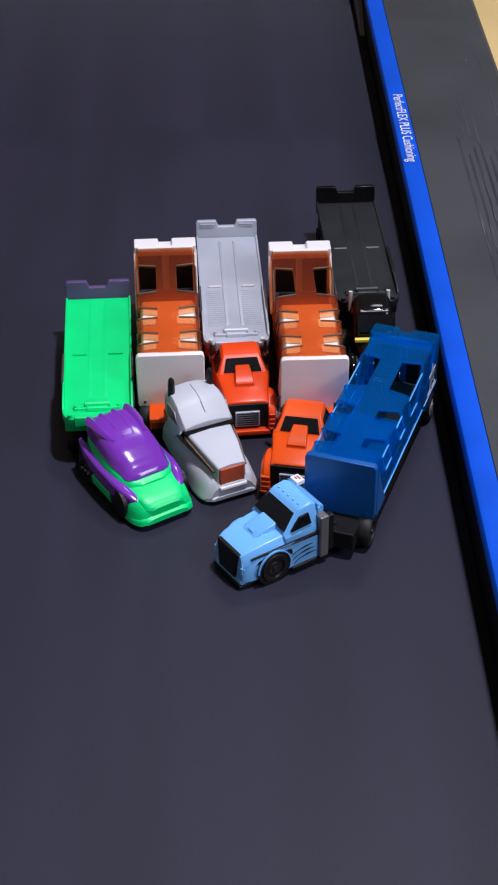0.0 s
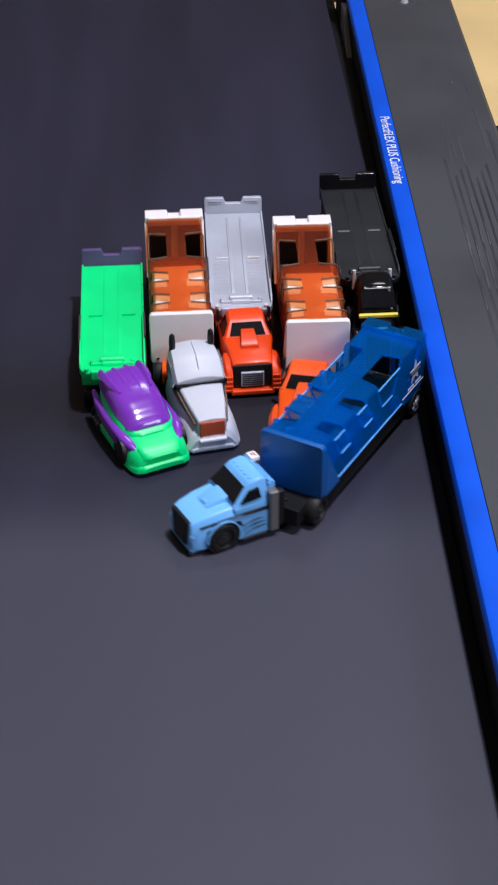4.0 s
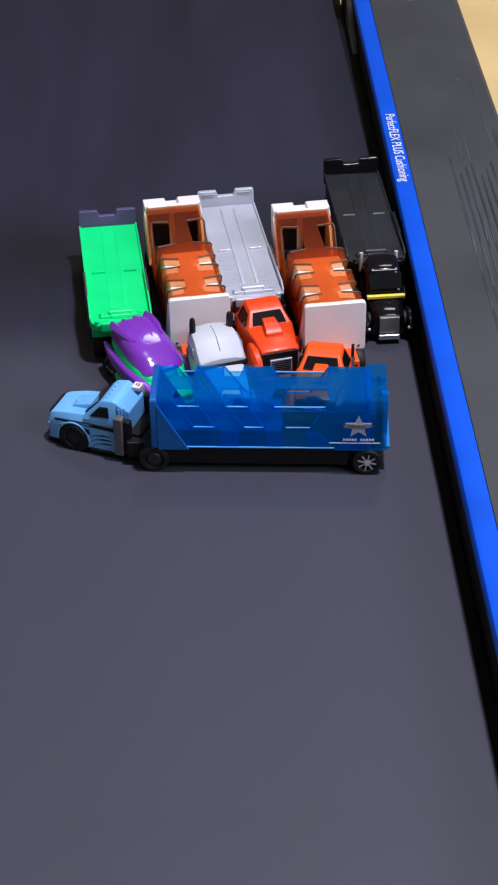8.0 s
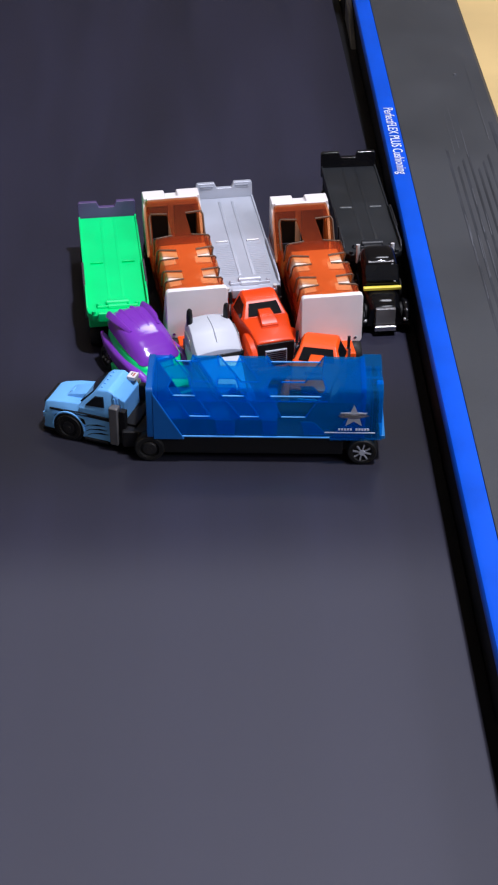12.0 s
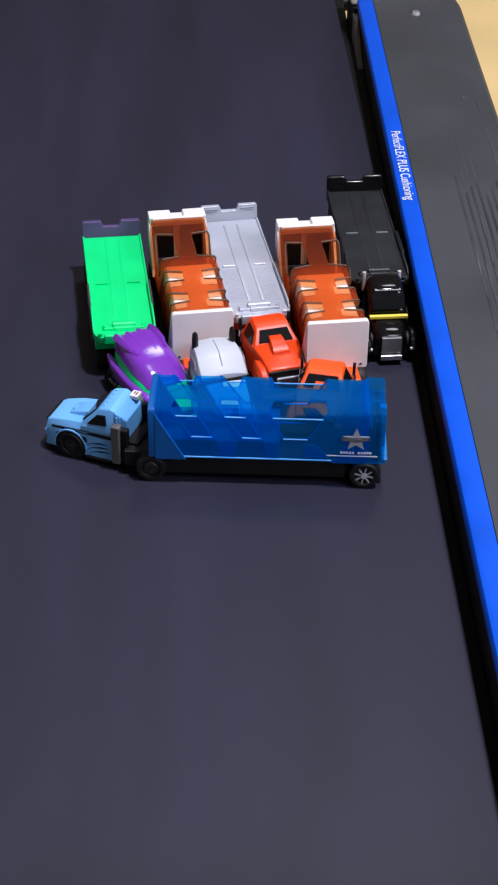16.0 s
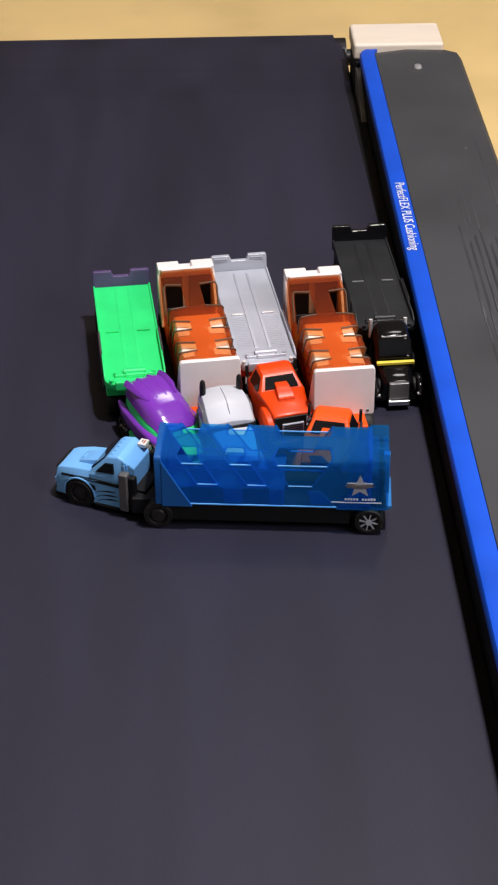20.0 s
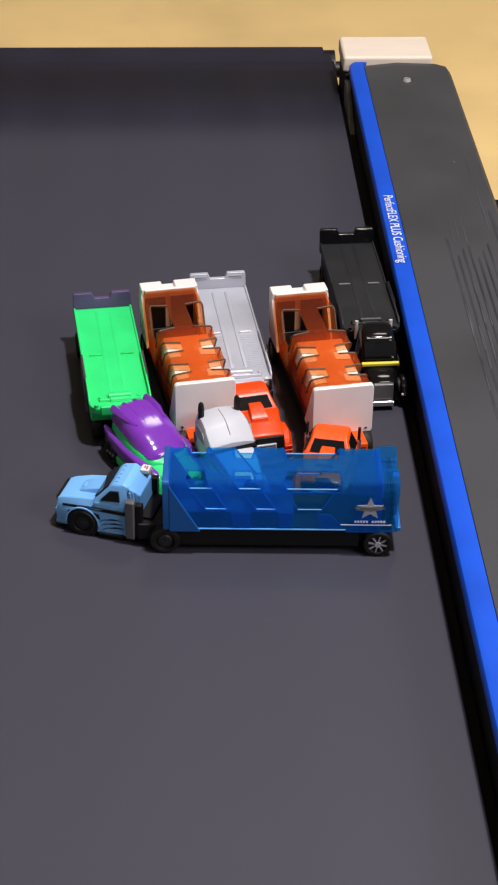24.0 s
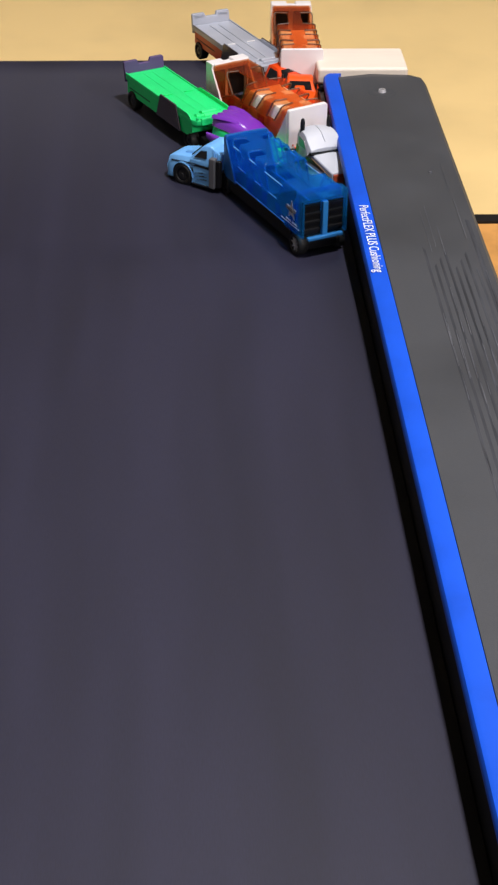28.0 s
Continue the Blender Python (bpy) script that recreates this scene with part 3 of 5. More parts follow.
    ring = [(-hw, z0), (-hw + 0.0020, z0), (-hw + 0.0020, z1 - 0.006), (hw - 0.0020, z1 - 0.006), (hw - 0.0020, z0), (hw, z0), (hw, z1 + 0.0008), (0.0044, z1 + 0.0008),
            (0.0038, z1 - 0.0016), (-0.0038, z1 - 0.0016), (-0.0044, z1 + 0.0008), (-hw, z1 + 0.0008)]
    loft([[(x, y, z) for y, z in ring] for x in (0.0, 0.011)], bm)
    tail = part("tail_frame", bm, end_mat, truck, bevel=0.0007)
    # side wedges of the tail and the roof block behind the windows
    for s in (-1, 1):
        prof = [(0.010, z0), (0.030, z0), (0.012, z1 - 0.006), (0.010, z1 - 0.002)]
        part("tail_wedge", across(prof, s * (hw - 0.0014), s * (hw + 0.0004)), end_mat, truck, bevel=0.0003)
    for s in (-1, 1):
        prof = [(L - 0.0038, z0 - 0.0005), (L - 0.0215, z0 - 0.0005), (L - 0.0140, 0.0300), (L - 0.0038, z1 - 0.003)]
        part("front_wedge", across(prof, s * (hw - 0.0014), s * (hw + 0.0003)), frame_mat, truck, bevel=0.0003)
    part("tail_roof", boxes((0.0095, 0.0125, -hw + 0.002, hw - 0.002, z1 - 0.0030, z1 + 0.0008)), end_mat, truck, bevel=0.0005)
    part("rear_bar", boxes((-0.0008, 0.003, -0.0022, 0.0022, z0, z1 - 0.006)), MID_BLUE if logo else end_mat, tail, bevel=0.0005)
    for s in (-1, 1):
        bay = part("rear_bay", boxes((0.0035, 0.0055, min(s * 0.0022, s * 0.0171), max(s * 0.0022, s * 0.0171), z0 + 0.001, z1 - 0.006)), BLACK, tail)
        for k in range(4):
            z = z0 + 0.004 + k * 0.0066
            part("bay_slat", boxes((0.0022, 0.0036, min(s * 0.0032, s * 0.0165), max(s * 0.0032, s * 0.0165), z, z + 0.0016)), BLACK, bay)
    part("rear_bumper", boxes((-0.0022, 0.001, -0.0150, 0.0150, z0 - 0.0020, z0 + 0.0006)), MID_BLUE if logo else end_mat, tail, bevel=0.0005)
    # front panel: a thick plate with rounded corners
    r = 0.0022
    ring = []
    for cy, cz, a0 in ((hw - r, z1 - r, 0), (-hw + r, z1 - r, 90), (-hw + r, z0 - 0.0005 + r, 180), (hw - r, z0 - 0.0005 + r, 270)):
        for k in range(4):
            a = radians(a0 + k * 30)
            ring.append((cy + r * math.cos(a), cz + r * math.sin(a)))
    bm = loft([[(x, y, z) for y, z in ring] for x in (L - 0.004, L)])
    panel = part("front_panel", bm, frame_mat, truck, bevel=0.0005)
    for y in (-0.0150, 0.0150):
        bm = bmesh.new()
        tube(bm, (L - 0.001, y, z0 + 0.003), (L + 0.0005, y, z0 + 0.003), 0.0009, 10)
        part("panel_rivet", bm, CHROME if logo is False else NAVY, panel)
    # the hollow inner body that carries the upper deck, with a sloped back
    zd, yd = 0.0462, hw - 0.0030
    if logo:
        part("inner_deck", boxes((0.060, L - 0.005, -yd, yd, 0.0285, 0.0297)), inner_mat, truck, bevel=0.0004)
    else:
        bm = loft([[(x, -w, z0), (x, w, z0), (x, w, min(0.0435, z)), (x, w - 0.0014, z), (x, -w + 0.0014, z), (x, -w, min(0.0435, z))]
                   for x, w, z in ((0.0500, yd, z0 + 0.004), (0.0570, yd, 0.0320), (0.0670, yd, zd), (L - 0.005, yd, zd))])
        part("inner_body", bm, inner_mat, truck, "cream inner deck body", bevel=0.0006)
    part("inner_floor", boxes((0.012, L - 0.005, -hw + 0.0018, hw - 0.0018, z0 - 0.0005, z0 + 0.0010)), BLACK, truck)
    part("chassis", boxes((0.003, 0.150, -0.0125, 0.0125, 0.006, z0 - 0.0008)), BLACK, truck, bevel=0.0008)
    if not logo:
        part("hitch_deck", boxes((0.1275, 0.150, -0.0130, 0.0130, z0 - 0.0065, z0 + 0.0010)), ORANGE, truck, "orange hitch deck below the front panel", bevel=0.0008)
    part("skirt", boxes((0.022, 0.128, -hw + 0.002, hw - 0.002, 0.0058, z0 - 0.0006)), DECK, truck, bevel=0.0006)
    for y in (-0.0158, 0.0158):
        wheel(truck, 0.0109, y, 0.0088, spokes=True)
        wheel(truck, 0.134, y * 0.92, 0.0088)
    if logo:
        star = []
        for i in range(10):
            a = math.pi / 2 + i * math.pi / 5
            rr = 0.0080 if i % 2 == 0 else 0.0034
            star.append((0.0165 + rr * math.cos(a), 0.0345 + rr * math.sin(a)))
        y = hw + 0.0005
        part("star_badge", loft([[(u, y, v) for u, v in star], [(u, y + 0.0003, v) for u, v in star]]), SILVER, truck, "silver star badge", smooth=False)
        q = [(0.0075, 0.0352), (0.0130, 0.0335), (0.0165, 0.0330), (0.0240, 0.0340), (0.0255, 0.0352), (0.0235, 0.0368), (0.0165, 0.0362), (0.0110, 0.0366)]
        part("badge_band", loft([[(u, y + 0.0004, v) for u, v in q], [(u, y + 0.0006, v) for u, v in q]]), CHROME, truck, "silver badge band", smooth=False)
        q = [(0.0100, 0.0347), (0.0145, 0.0340), (0.0230, 0.0345), (0.0215, 0.0359), (0.0150, 0.0356)]
        part("badge_bar", loft([[(u, y + 0.0007, v) for u, v in q], [(u, y + 0.0008, v) for u, v in q]]), GREY, truck, smooth=False)
        for k in range(11):
            x = 0.0075 + k * 0.00165
            if k == 5:
                continue
            part("print_bar", boxes((x, x + 0.0012, y, y + 0.0002, 0.0248, 0.0262)), LETTER, truck, "unreadable white print")
        part("print_line", boxes((0.0040, 0.0330, y, y + 0.0002, 0.0229, 0.0235)), LETTER, truck, "thin white line")


def new_truck(name, label):
    t = new(name)
    t.empty_display_size = 0.02
    return tagged(t, label, "toy truck", "toy trucks on the belt")


def cab_wheels(cab, xs, hw=0.0150, r=0.0088):
    for x in xs:
        for y in (-hw, hw):
            wheel(cab, x, y, r)


# cab space: x from the hitch forward, about 6 cm long
def fit_cab(cab, shift, kx, ky, kz=1.0):
    """Sets a cab's length, width and height and how far it sits ahead of the hitch."""
    m = Matrix.Translation((shift, 0, 0)) @ Matrix.Diagonal((kx, ky, kz, 1))
    for o in (cab, *cab.children_recursive):
        if o.data.name not in done:
            o.data.transform(m)
            done.add(o.data.name)
    return cab


done = set()


def green_cab(truck):
    cab = part("cab", hull_rows([(-0.006, 0.0120, 0.0112, 0.006, 0.0180), (0.000, 0.0142, 0.0135, 0.005, 0.0195), (0.012, 0.0158, 0.0150, 0.004, 0.0200), (0.030, 0.0168, 0.0158, 0.004, 0.0205), (0.044, 0.0170, 0.0155, 0.004, 0.0192),
                                 (0.053, 0.0168, 0.0146, 0.0042, 0.0174), (0.0585, 0.0156, 0.0130, 0.0046, 0.0158), (0.0615, 0.0140, 0.0114, 0.0052, 0.0140), (0.0632, 0.0116, 0.0092, 0.0062, 0.0116)], power=0.46), GREEN, truck, "green cab body with rounded nose")
    # green cabin wall that the canopy sits on, a little wider at its foot
    part("cabin", hull_rows([(-0.004, 0.0118, 0.0110, 0.017, 0.0285), (0.006, 0.0142, 0.0130, 0.017, 0.0292), (0.018, 0.0154, 0.0138, 0.017, 0.0276), (0.030, 0.0156, 0.0138, 0.017, 0.0256), (0.040, 0.0146, 0.0128, 0.016, 0.0230), (0.0460, 0.0116, 0.0098, 0.016, 0.0206), (0.0486, 0.0076, 0.006, 0.016, 0.0194)], power=0.36), GREEN, cab, "green cabin wall")
    dome = part("canopy", hull_rows([(-0.0045, 0.0116, 0.0100, 0.0276, 0.0350), (0.000, 0.0128, 0.0112, 0.0276, 0.0366), (0.010, 0.0136, 0.0116, 0.0270, 0.0366), (0.020, 0.0139, 0.0116, 0.0258, 0.0350),
                                     (0.030, 0.0138, 0.0110, 0.0243, 0.0320), (0.0370, 0.0128, 0.0096, 0.0228, 0.0286), (0.0415, 0.0122, 0.0088, 0.0216, 0.0258), (0.0440, 0.0104, 0.0072, 0.0212, 0.0240), (0.0453, 0.0074, 0.0046, 0.0210, 0.0226)], power=0.5, n=30), PURPLE, cab, "glossy purple canopy with low fins")
    for y, k2 in ((-0.0104, 1.0), (-0.0034, 0.5), (0.0034, 0.5), (0.0104, 1.0)):
        bm = loft([[(x, y * f + w, z) for w, z in ((-0.0026 * k, b - 0.001), (0.0026 * k, b - 0.001), (0.0012 * k, b + h * 0.6), (0.0, b + h), (-0.0012 * k, b + h * 0.6))] for x, f, k, b, h in
                   ((-0.0048, 1.0, 0.6, 0.0352, 0.0014 * k2), (-0.0028, 1.0, 1.0, 0.0354, 0.0022 * k2), (0.003, 1.0, 1.0, 0.0362, 0.0018 * k2), (0.012, 0.95, 0.9, 0.0362, 0.0010 * k2), (0.022, 0.8, 0.4, 0.0342, 0.0006))])
        part("fin", bm, PURPLE, dome)
    for s in (-1, 1):
        bm = loft([[(x, s * (c - 0.0006 + 0.8 * w * math.copysign(abs(math.cos(a)) ** 0.5, math.cos(a))), z - 0.0006 + 0.85 * h * math.copysign(abs(math.sin(a)) ** 0.6, math.sin(a))) for a in [math.pi * 2 * i / 14 for i in range(14)]] for x, c, w, z, h in
                   ((-0.0085, 0.0140, 0.0014, 0.0195, 0.0030), (0.002, 0.0150, 0.0030, 0.0170, 0.0052), (0.020, 0.0158, 0.0032, 0.0158, 0.0058), (0.036, 0.0158, 0.0034, 0.0156, 0.0060), (0.045, 0.0148, 0.0036, 0.0154, 0.0050), (0.0525, 0.0130, 0.0028, 0.0146, 0.0032), (0.0575, 0.0108, 0.0008, 0.0138, 0.0010))])
        part("fender", bm, PURPLE, cab, "purple fender")
        part("skirt", loft([[(x, s * y, z) for y, z in ((0.0140, 0.004), (0.0172, 0.0045), (0.0176, 0.0100), (0.0150, 0.0110))] for x in (0.012, 0.034)]), GREEN, cab, bevel=0.0008)
        bm = bmesh.new()
        for k in range(3):
            tube(bm, (0.001 + k * 0.0036, s * 0.0160, 0.0080), (0.001 + k * 0.0036, s * 0.0174, 0.0088), 0.0009, 8)
        part("exhaust", bm, GREY, cab, "small grey side pipe cluster")
        bm = bmesh.new()
        tube(bm, (0.0435, s * 0.0150, 0.0090), (0.0435, s * 0.0174, 0.0090), 0.0086, 20)
        part("wheel_arch", bm, BLACK, cab)
    part("bumper", hull_rows([(0.0480, 0.0172, 0.0166, 0.0032, 0.0082), (0.0580, 0.0162, 0.0154, 0.0032, 0.0084), (0.0628, 0.0142, 0.0132, 0.0034, 0.0082), (0.0652, 0.0112, 0.0100, 0.0042, 0.0072)], power=0.42), GREEN, cab)
    part("nose_lip", hull_rows([(0.0560, 0.0120, 0.0110, 0.0140, 0.0172), (0.0605, 0.0112, 0.0098, 0.0126, 0.0156), (0.0632, 0.0094, 0.0078, 0.0118, 0.0138), (0.0642, 0.0070, 0.0056, 0.0118, 0.0128)], power=0.4), GREEN, cab)
    cab_wheels(cab, (0.004, 0.0435), 0.0130, 0.0085)
    return fit_cab(cab, 0.0150, 0.94, 1.14)


def white_cab(truck):
    cab = part("cab", hull_rows([(-0.004, 0.0128, 0.0120, 0.006, 0.0190), (0.010, 0.0136, 0.0128, 0.005, 0.0195), (0.026, 0.0140, 0.0126, 0.004, 0.0185), (0.036, 0.0147, 0.0126, 0.0036, 0.0182), (0.046, 0.0150, 0.0122, 0.0034, 0.0180), (0.054, 0.0145, 0.0108, 0.0034, 0.0165),
                                 (0.0595, 0.0136, 0.0096, 0.0036, 0.0142), (0.0625, 0.0112, 0.0078, 0.0045, 0.0112)], power=0.46, n=28), PEARL, truck, "silver-white cab body with rounded fenders")
    hood = part("hood", loft([[(x, -w, z0), (x, w, z0), (x, w * 0.95, z1 - 0.0008), (x, w * 0.88, z1), (x, 0, z1 + 0.0008), (x, -w * 0.88, z1), (x, -w * 0.95, z1 - 0.0008)] for x, w, z0, z1 in ((0.024, 0.0118, 0.016, 0.0284), (0.044, 0.0096, 0.012, 0.0258), (0.0605, 0.0070, 0.010, 0.0222))]), PEARL, cab, bevel=0.0004)
    cabin = part("cabin", loft([[(x, -w, z0), (x, w, z0), (x, w * 0.97, z - 0.0065), (x, w * 0.86, z - 0.0016), (x, w * 0.5, z - 0.0003), (x, 0, z + 0.0003), (x, -w * 0.5, z - 0.0003), (x, -w * 0.86, z - 0.0016), (x, -w * 0.97, z - 0.0065)] for x, w, z, z0 in
                                ((-0.004, 0.0112, 0.0400, 0.017), (0.002, 0.0122, 0.0416, 0.017), (0.010, 0.0128, 0.0416, 0.018), (0.0165, 0.0132, 0.0402, 0.020), (0.0182, 0.0133, 0.0388, 0.0215), (0.0255, 0.0134, 0.0345, 0.0265), (0.0282, 0.0130, 0.0322, 0.0292))]), PEARL, cab, bevel=0.0008, segments=3)
    part("roof_crease", loft([[(x, -0.0007, z - 0.001), (x, 0.0007, z - 0.001), (x, 0.0, z + 0.0006)] for x, z in ((0.0020, 0.0419), (0.0100, 0.0419), (0.0165, 0.0405), (0.0240, 0.0358))]), PEARL, cabin)
    part("windshield", across([(0.0240, 0.0262), (0.0302, 0.0270), (0.0302, 0.0286), (0.0270, 0.0298)], -0.0122, 0.0122), WINDOW, cabin, "thin black windshield strip")
    for s in (-1, 1):
        q = [(0.006, 0.0290), (0.0215, 0.0295), (0.0165, 0.0358), (0.006, 0.0368)]
        part("side_window", loft([[(x, s * 0.0120, z) for x, z in q], [(x, s * 0.0131, z) for x, z in q]]), GREY, cabin, "grey side window", bevel=0.0003)
        part("side_stripe", loft([[(x, s * (w + d), z) for d in (0.0, 0.0008) for z in ((zc - h, zc + h) if d == 0 else (zc + h, zc - h))] for x, w, zc, h in ((-0.003, 0.0112, 0.0232, 0.0030), (0.024, 0.0119, 0.0238, 0.0026), (0.044, 0.0097, 0.0216, 0.0014), (0.058, 0.0074, 0.0186, 0.0007))]), BROWN, cab, "dark brown side stripe")
        bm = loft([[(0.0030 + a * math.cos(i * math.pi / 5), s * 0.0096 + b * math.sin(i * math.pi / 5), z) for i in range(10)] for z, a, b in ((0.0370, 0.0024, 0.0016), (0.0455, 0.0024, 0.0016), (0.0490, 0.0016, 0.0013), (0.0500, 0.0008, 0.0006))])
        part("exhaust_pipe", bm, BLACK, cab, "short black stack")
    part("grille", boxes((0.0585, 0.0618, -0.0060, 0.0060, 0.0105, 0.0214)), BRICK, cab, "brick-red grille", bevel=0.0004)
    part("grille_lip", across([(0.0600, 0.0082), (0.0640, 0.0088), (0.0636, 0.0106), (0.0600, 0.0110)], -0.0066, 0.0066), WHITE, cab, bevel=0.0006)
    part("bumper", hull_rows([(0.046, 0.0151, 0.0149, 0.0022, 0.0056), (0.056, 0.0143, 0.0141, 0.0022, 0.0056), (0.0612, 0.0124, 0.0121, 0.0024, 0.0054), (0.0638, 0.0100, 0.0096, 0.003, 0.0050)], power=0.4), PEARL, cab)
    cab_wheels(cab, (0.006, 0.044), 0.0082, 0.0066)
    return fit_cab(cab, 0.0262, 0.93, 1.22)


def muscle_cab(truck, paint, shift):
    cab = part("cab", loft([[(x, -w, 0.005), (x, w, 0.005), (x, w, z - 0.0030), (x, w * 0.96, z - 0.0010), (x, w * 0.78, z), (x, -w * 0.78, z), (x, -w * 0.96, z - 0.0010), (x, -w, z - 0.0030)] for x, w, z in
                            ((-0.003, 0.0146, 0.0225), (0.010, 0.0152, 0.0262), (0.0244, 0.0144, 0.0282), (0.040, 0.0126, 0.0268), (0.0528, 0.0118, 0.0246), (0.0546, 0.0116, 0.0236))]), paint, truck, "glossy cab body", bevel=0.0006, segments=2)
    cabin = part("cabin", loft([[(x, -w, 0.0235), (x, w, 0.0235), (x, r + 0.0006, z - 0.0008), (x, r, z), (x, -r, z), (x, -r - 0.0006, z - 0.0008)] for x, w, r, z in
                                ((-0.004, 0.0144, 0.0088, 0.0345), (0.003, 0.0150, 0.0096, 0.0368), (0.0140, 0.0151, 0.0098, 0.0358), (0.0158, 0.0151, 0.0098, 0.0350), (0.0262, 0.0146, 0.0130, 0.0278))]), paint, cab, bevel=0.0006, segments=2)

    def shield(x, y):
        return (x, y, 0.0351 - (x - 0.0158) * 0.692 + 0.0001)
    q = [shield(0.0172, -0.0084), shield(0.0172, 0.0084), shield(0.0252, 0.0102), shield(0.0252, -0.0102)]
    part("windshield", plate(q[::-1], 0.0006), WINDOW, cabin, "black windshield")
    for s in (-1, 1):
        q = [(0.0010, 0.0255), (0.0215, 0.0262), (0.0150, 0.0335), (0.0030, 0.0342)]
        part("side_window", loft([[(x, s * (0.0154 - (z - 0.0235) * 0.392 + d), z) for x, z in q] for d in (0.0, -0.0012)]), WINDOW, cabin, "black side window")
        bm = loft([[(x, s * (c - w), 0.0045), (x, s * (c + w), 0.0045), (x, s * (c + w), z - 0.003), (x, s * (c + w * 0.4), z), (x, s * (c - w), z + 0.0006)] for x, c, w, z in
                   ((0.030, 0.0138, 0.0012, 0.0195), (0.038, 0.0142, 0.0024, 0.0228), (0.048, 0.0142, 0.0028, 0.0226), (0.0555, 0.0138, 0.0026, 0.0190), (0.0585, 0.0134, 0.0022, 0.0150))])
        fender = part("fender", bm, paint, cab, bevel=0.0007)
        for k in range(4):
            part("fender_rib", boxes((0.0550, 0.0602 - 0.0004 * k, s * 0.0136 - 0.0023, s * 0.0136 + 0.0023, 0.0056 + k * 0.0030, 0.0072 + k * 0.0030)), paint, fender, bevel=0.0004)
        bm = bmesh.new()
        tube(bm, (-0.0030, s * 0.0150, 0.0170), (-0.0030, s * 0.0150, 0.0262), 0.0015, 12)
        part("stack", bm, CHROME, cab, "short chrome stack")
        part("stack_fin", loft([[(-0.0046 - d, s * 0.0150 - 0.0009, z), (-0.0022 - d, s * 0.0150 - 0.0007, z), (-0.0022 - d, s * 0.0150 + 0.0007, z), (-0.0046 - d, s * 0.0150 + 0.0009, z)] for z, d in ((0.0255, 0.0), (0.0300, 0.0004), (0.0335, 0.0016))]), BLACK, cab, "black pointed stack tip")
    scoop = part("scoop", loft([[(x, -w, 0.022), (x, w, 0.022), (x, w * 0.86, z), (x, -w * 0.86, z)] for x, w, z in ((0.0195, 0.0044, 0.0318), (0.026, 0.0048, 0.0320), (0.036, 0.0056, 0.0304), (0.0405, 0.0062, 0.0272))]), paint, cab, bevel=0.0006)
    part("scoop_slot", across([(0.0375, 0.0288), (0.0400, 0.0288), (0.0402, 0.0276), (0.0380, 0.0276)], -0.0048, 0.0048), paint, scoop, bevel=0.0003)
    part("nose_panel", loft([[(x, -0.0108, 0.0062), (x, 0.0108, 0.0062), (x, 0.0112, 0.0226), (x, -0.0112, 0.0226)] for x in (0.053, 0.0558)]), BLACK, cab, "black nose panel", bevel=0.0004)
    grille = part("grille", boxes((0.0552, 0.0572, -0.0066, 0.0066, 0.0078, 0.0180)), SILVER, cab, "silver barred grille", bevel=0.0004)
    for k in range(6):
        part("grille_bar", boxes((0.0568, 0.0574, -0.0058, 0.0058, 0.0088 + k * 0.0015, 0.0095 + k * 0.0015)), BLACK, grille)
    part("bumper", boxes((0.053, 0.0602, -0.0126, 0.0126, 0.0028, 0.0060)), paint, cab, bevel=0.0008)
    cab_wheels(cab, (0.006, 0.046), 0.0112, 0.0082)
    return fit_cab(cab, shift, 0.82, 1.07, 0.97)


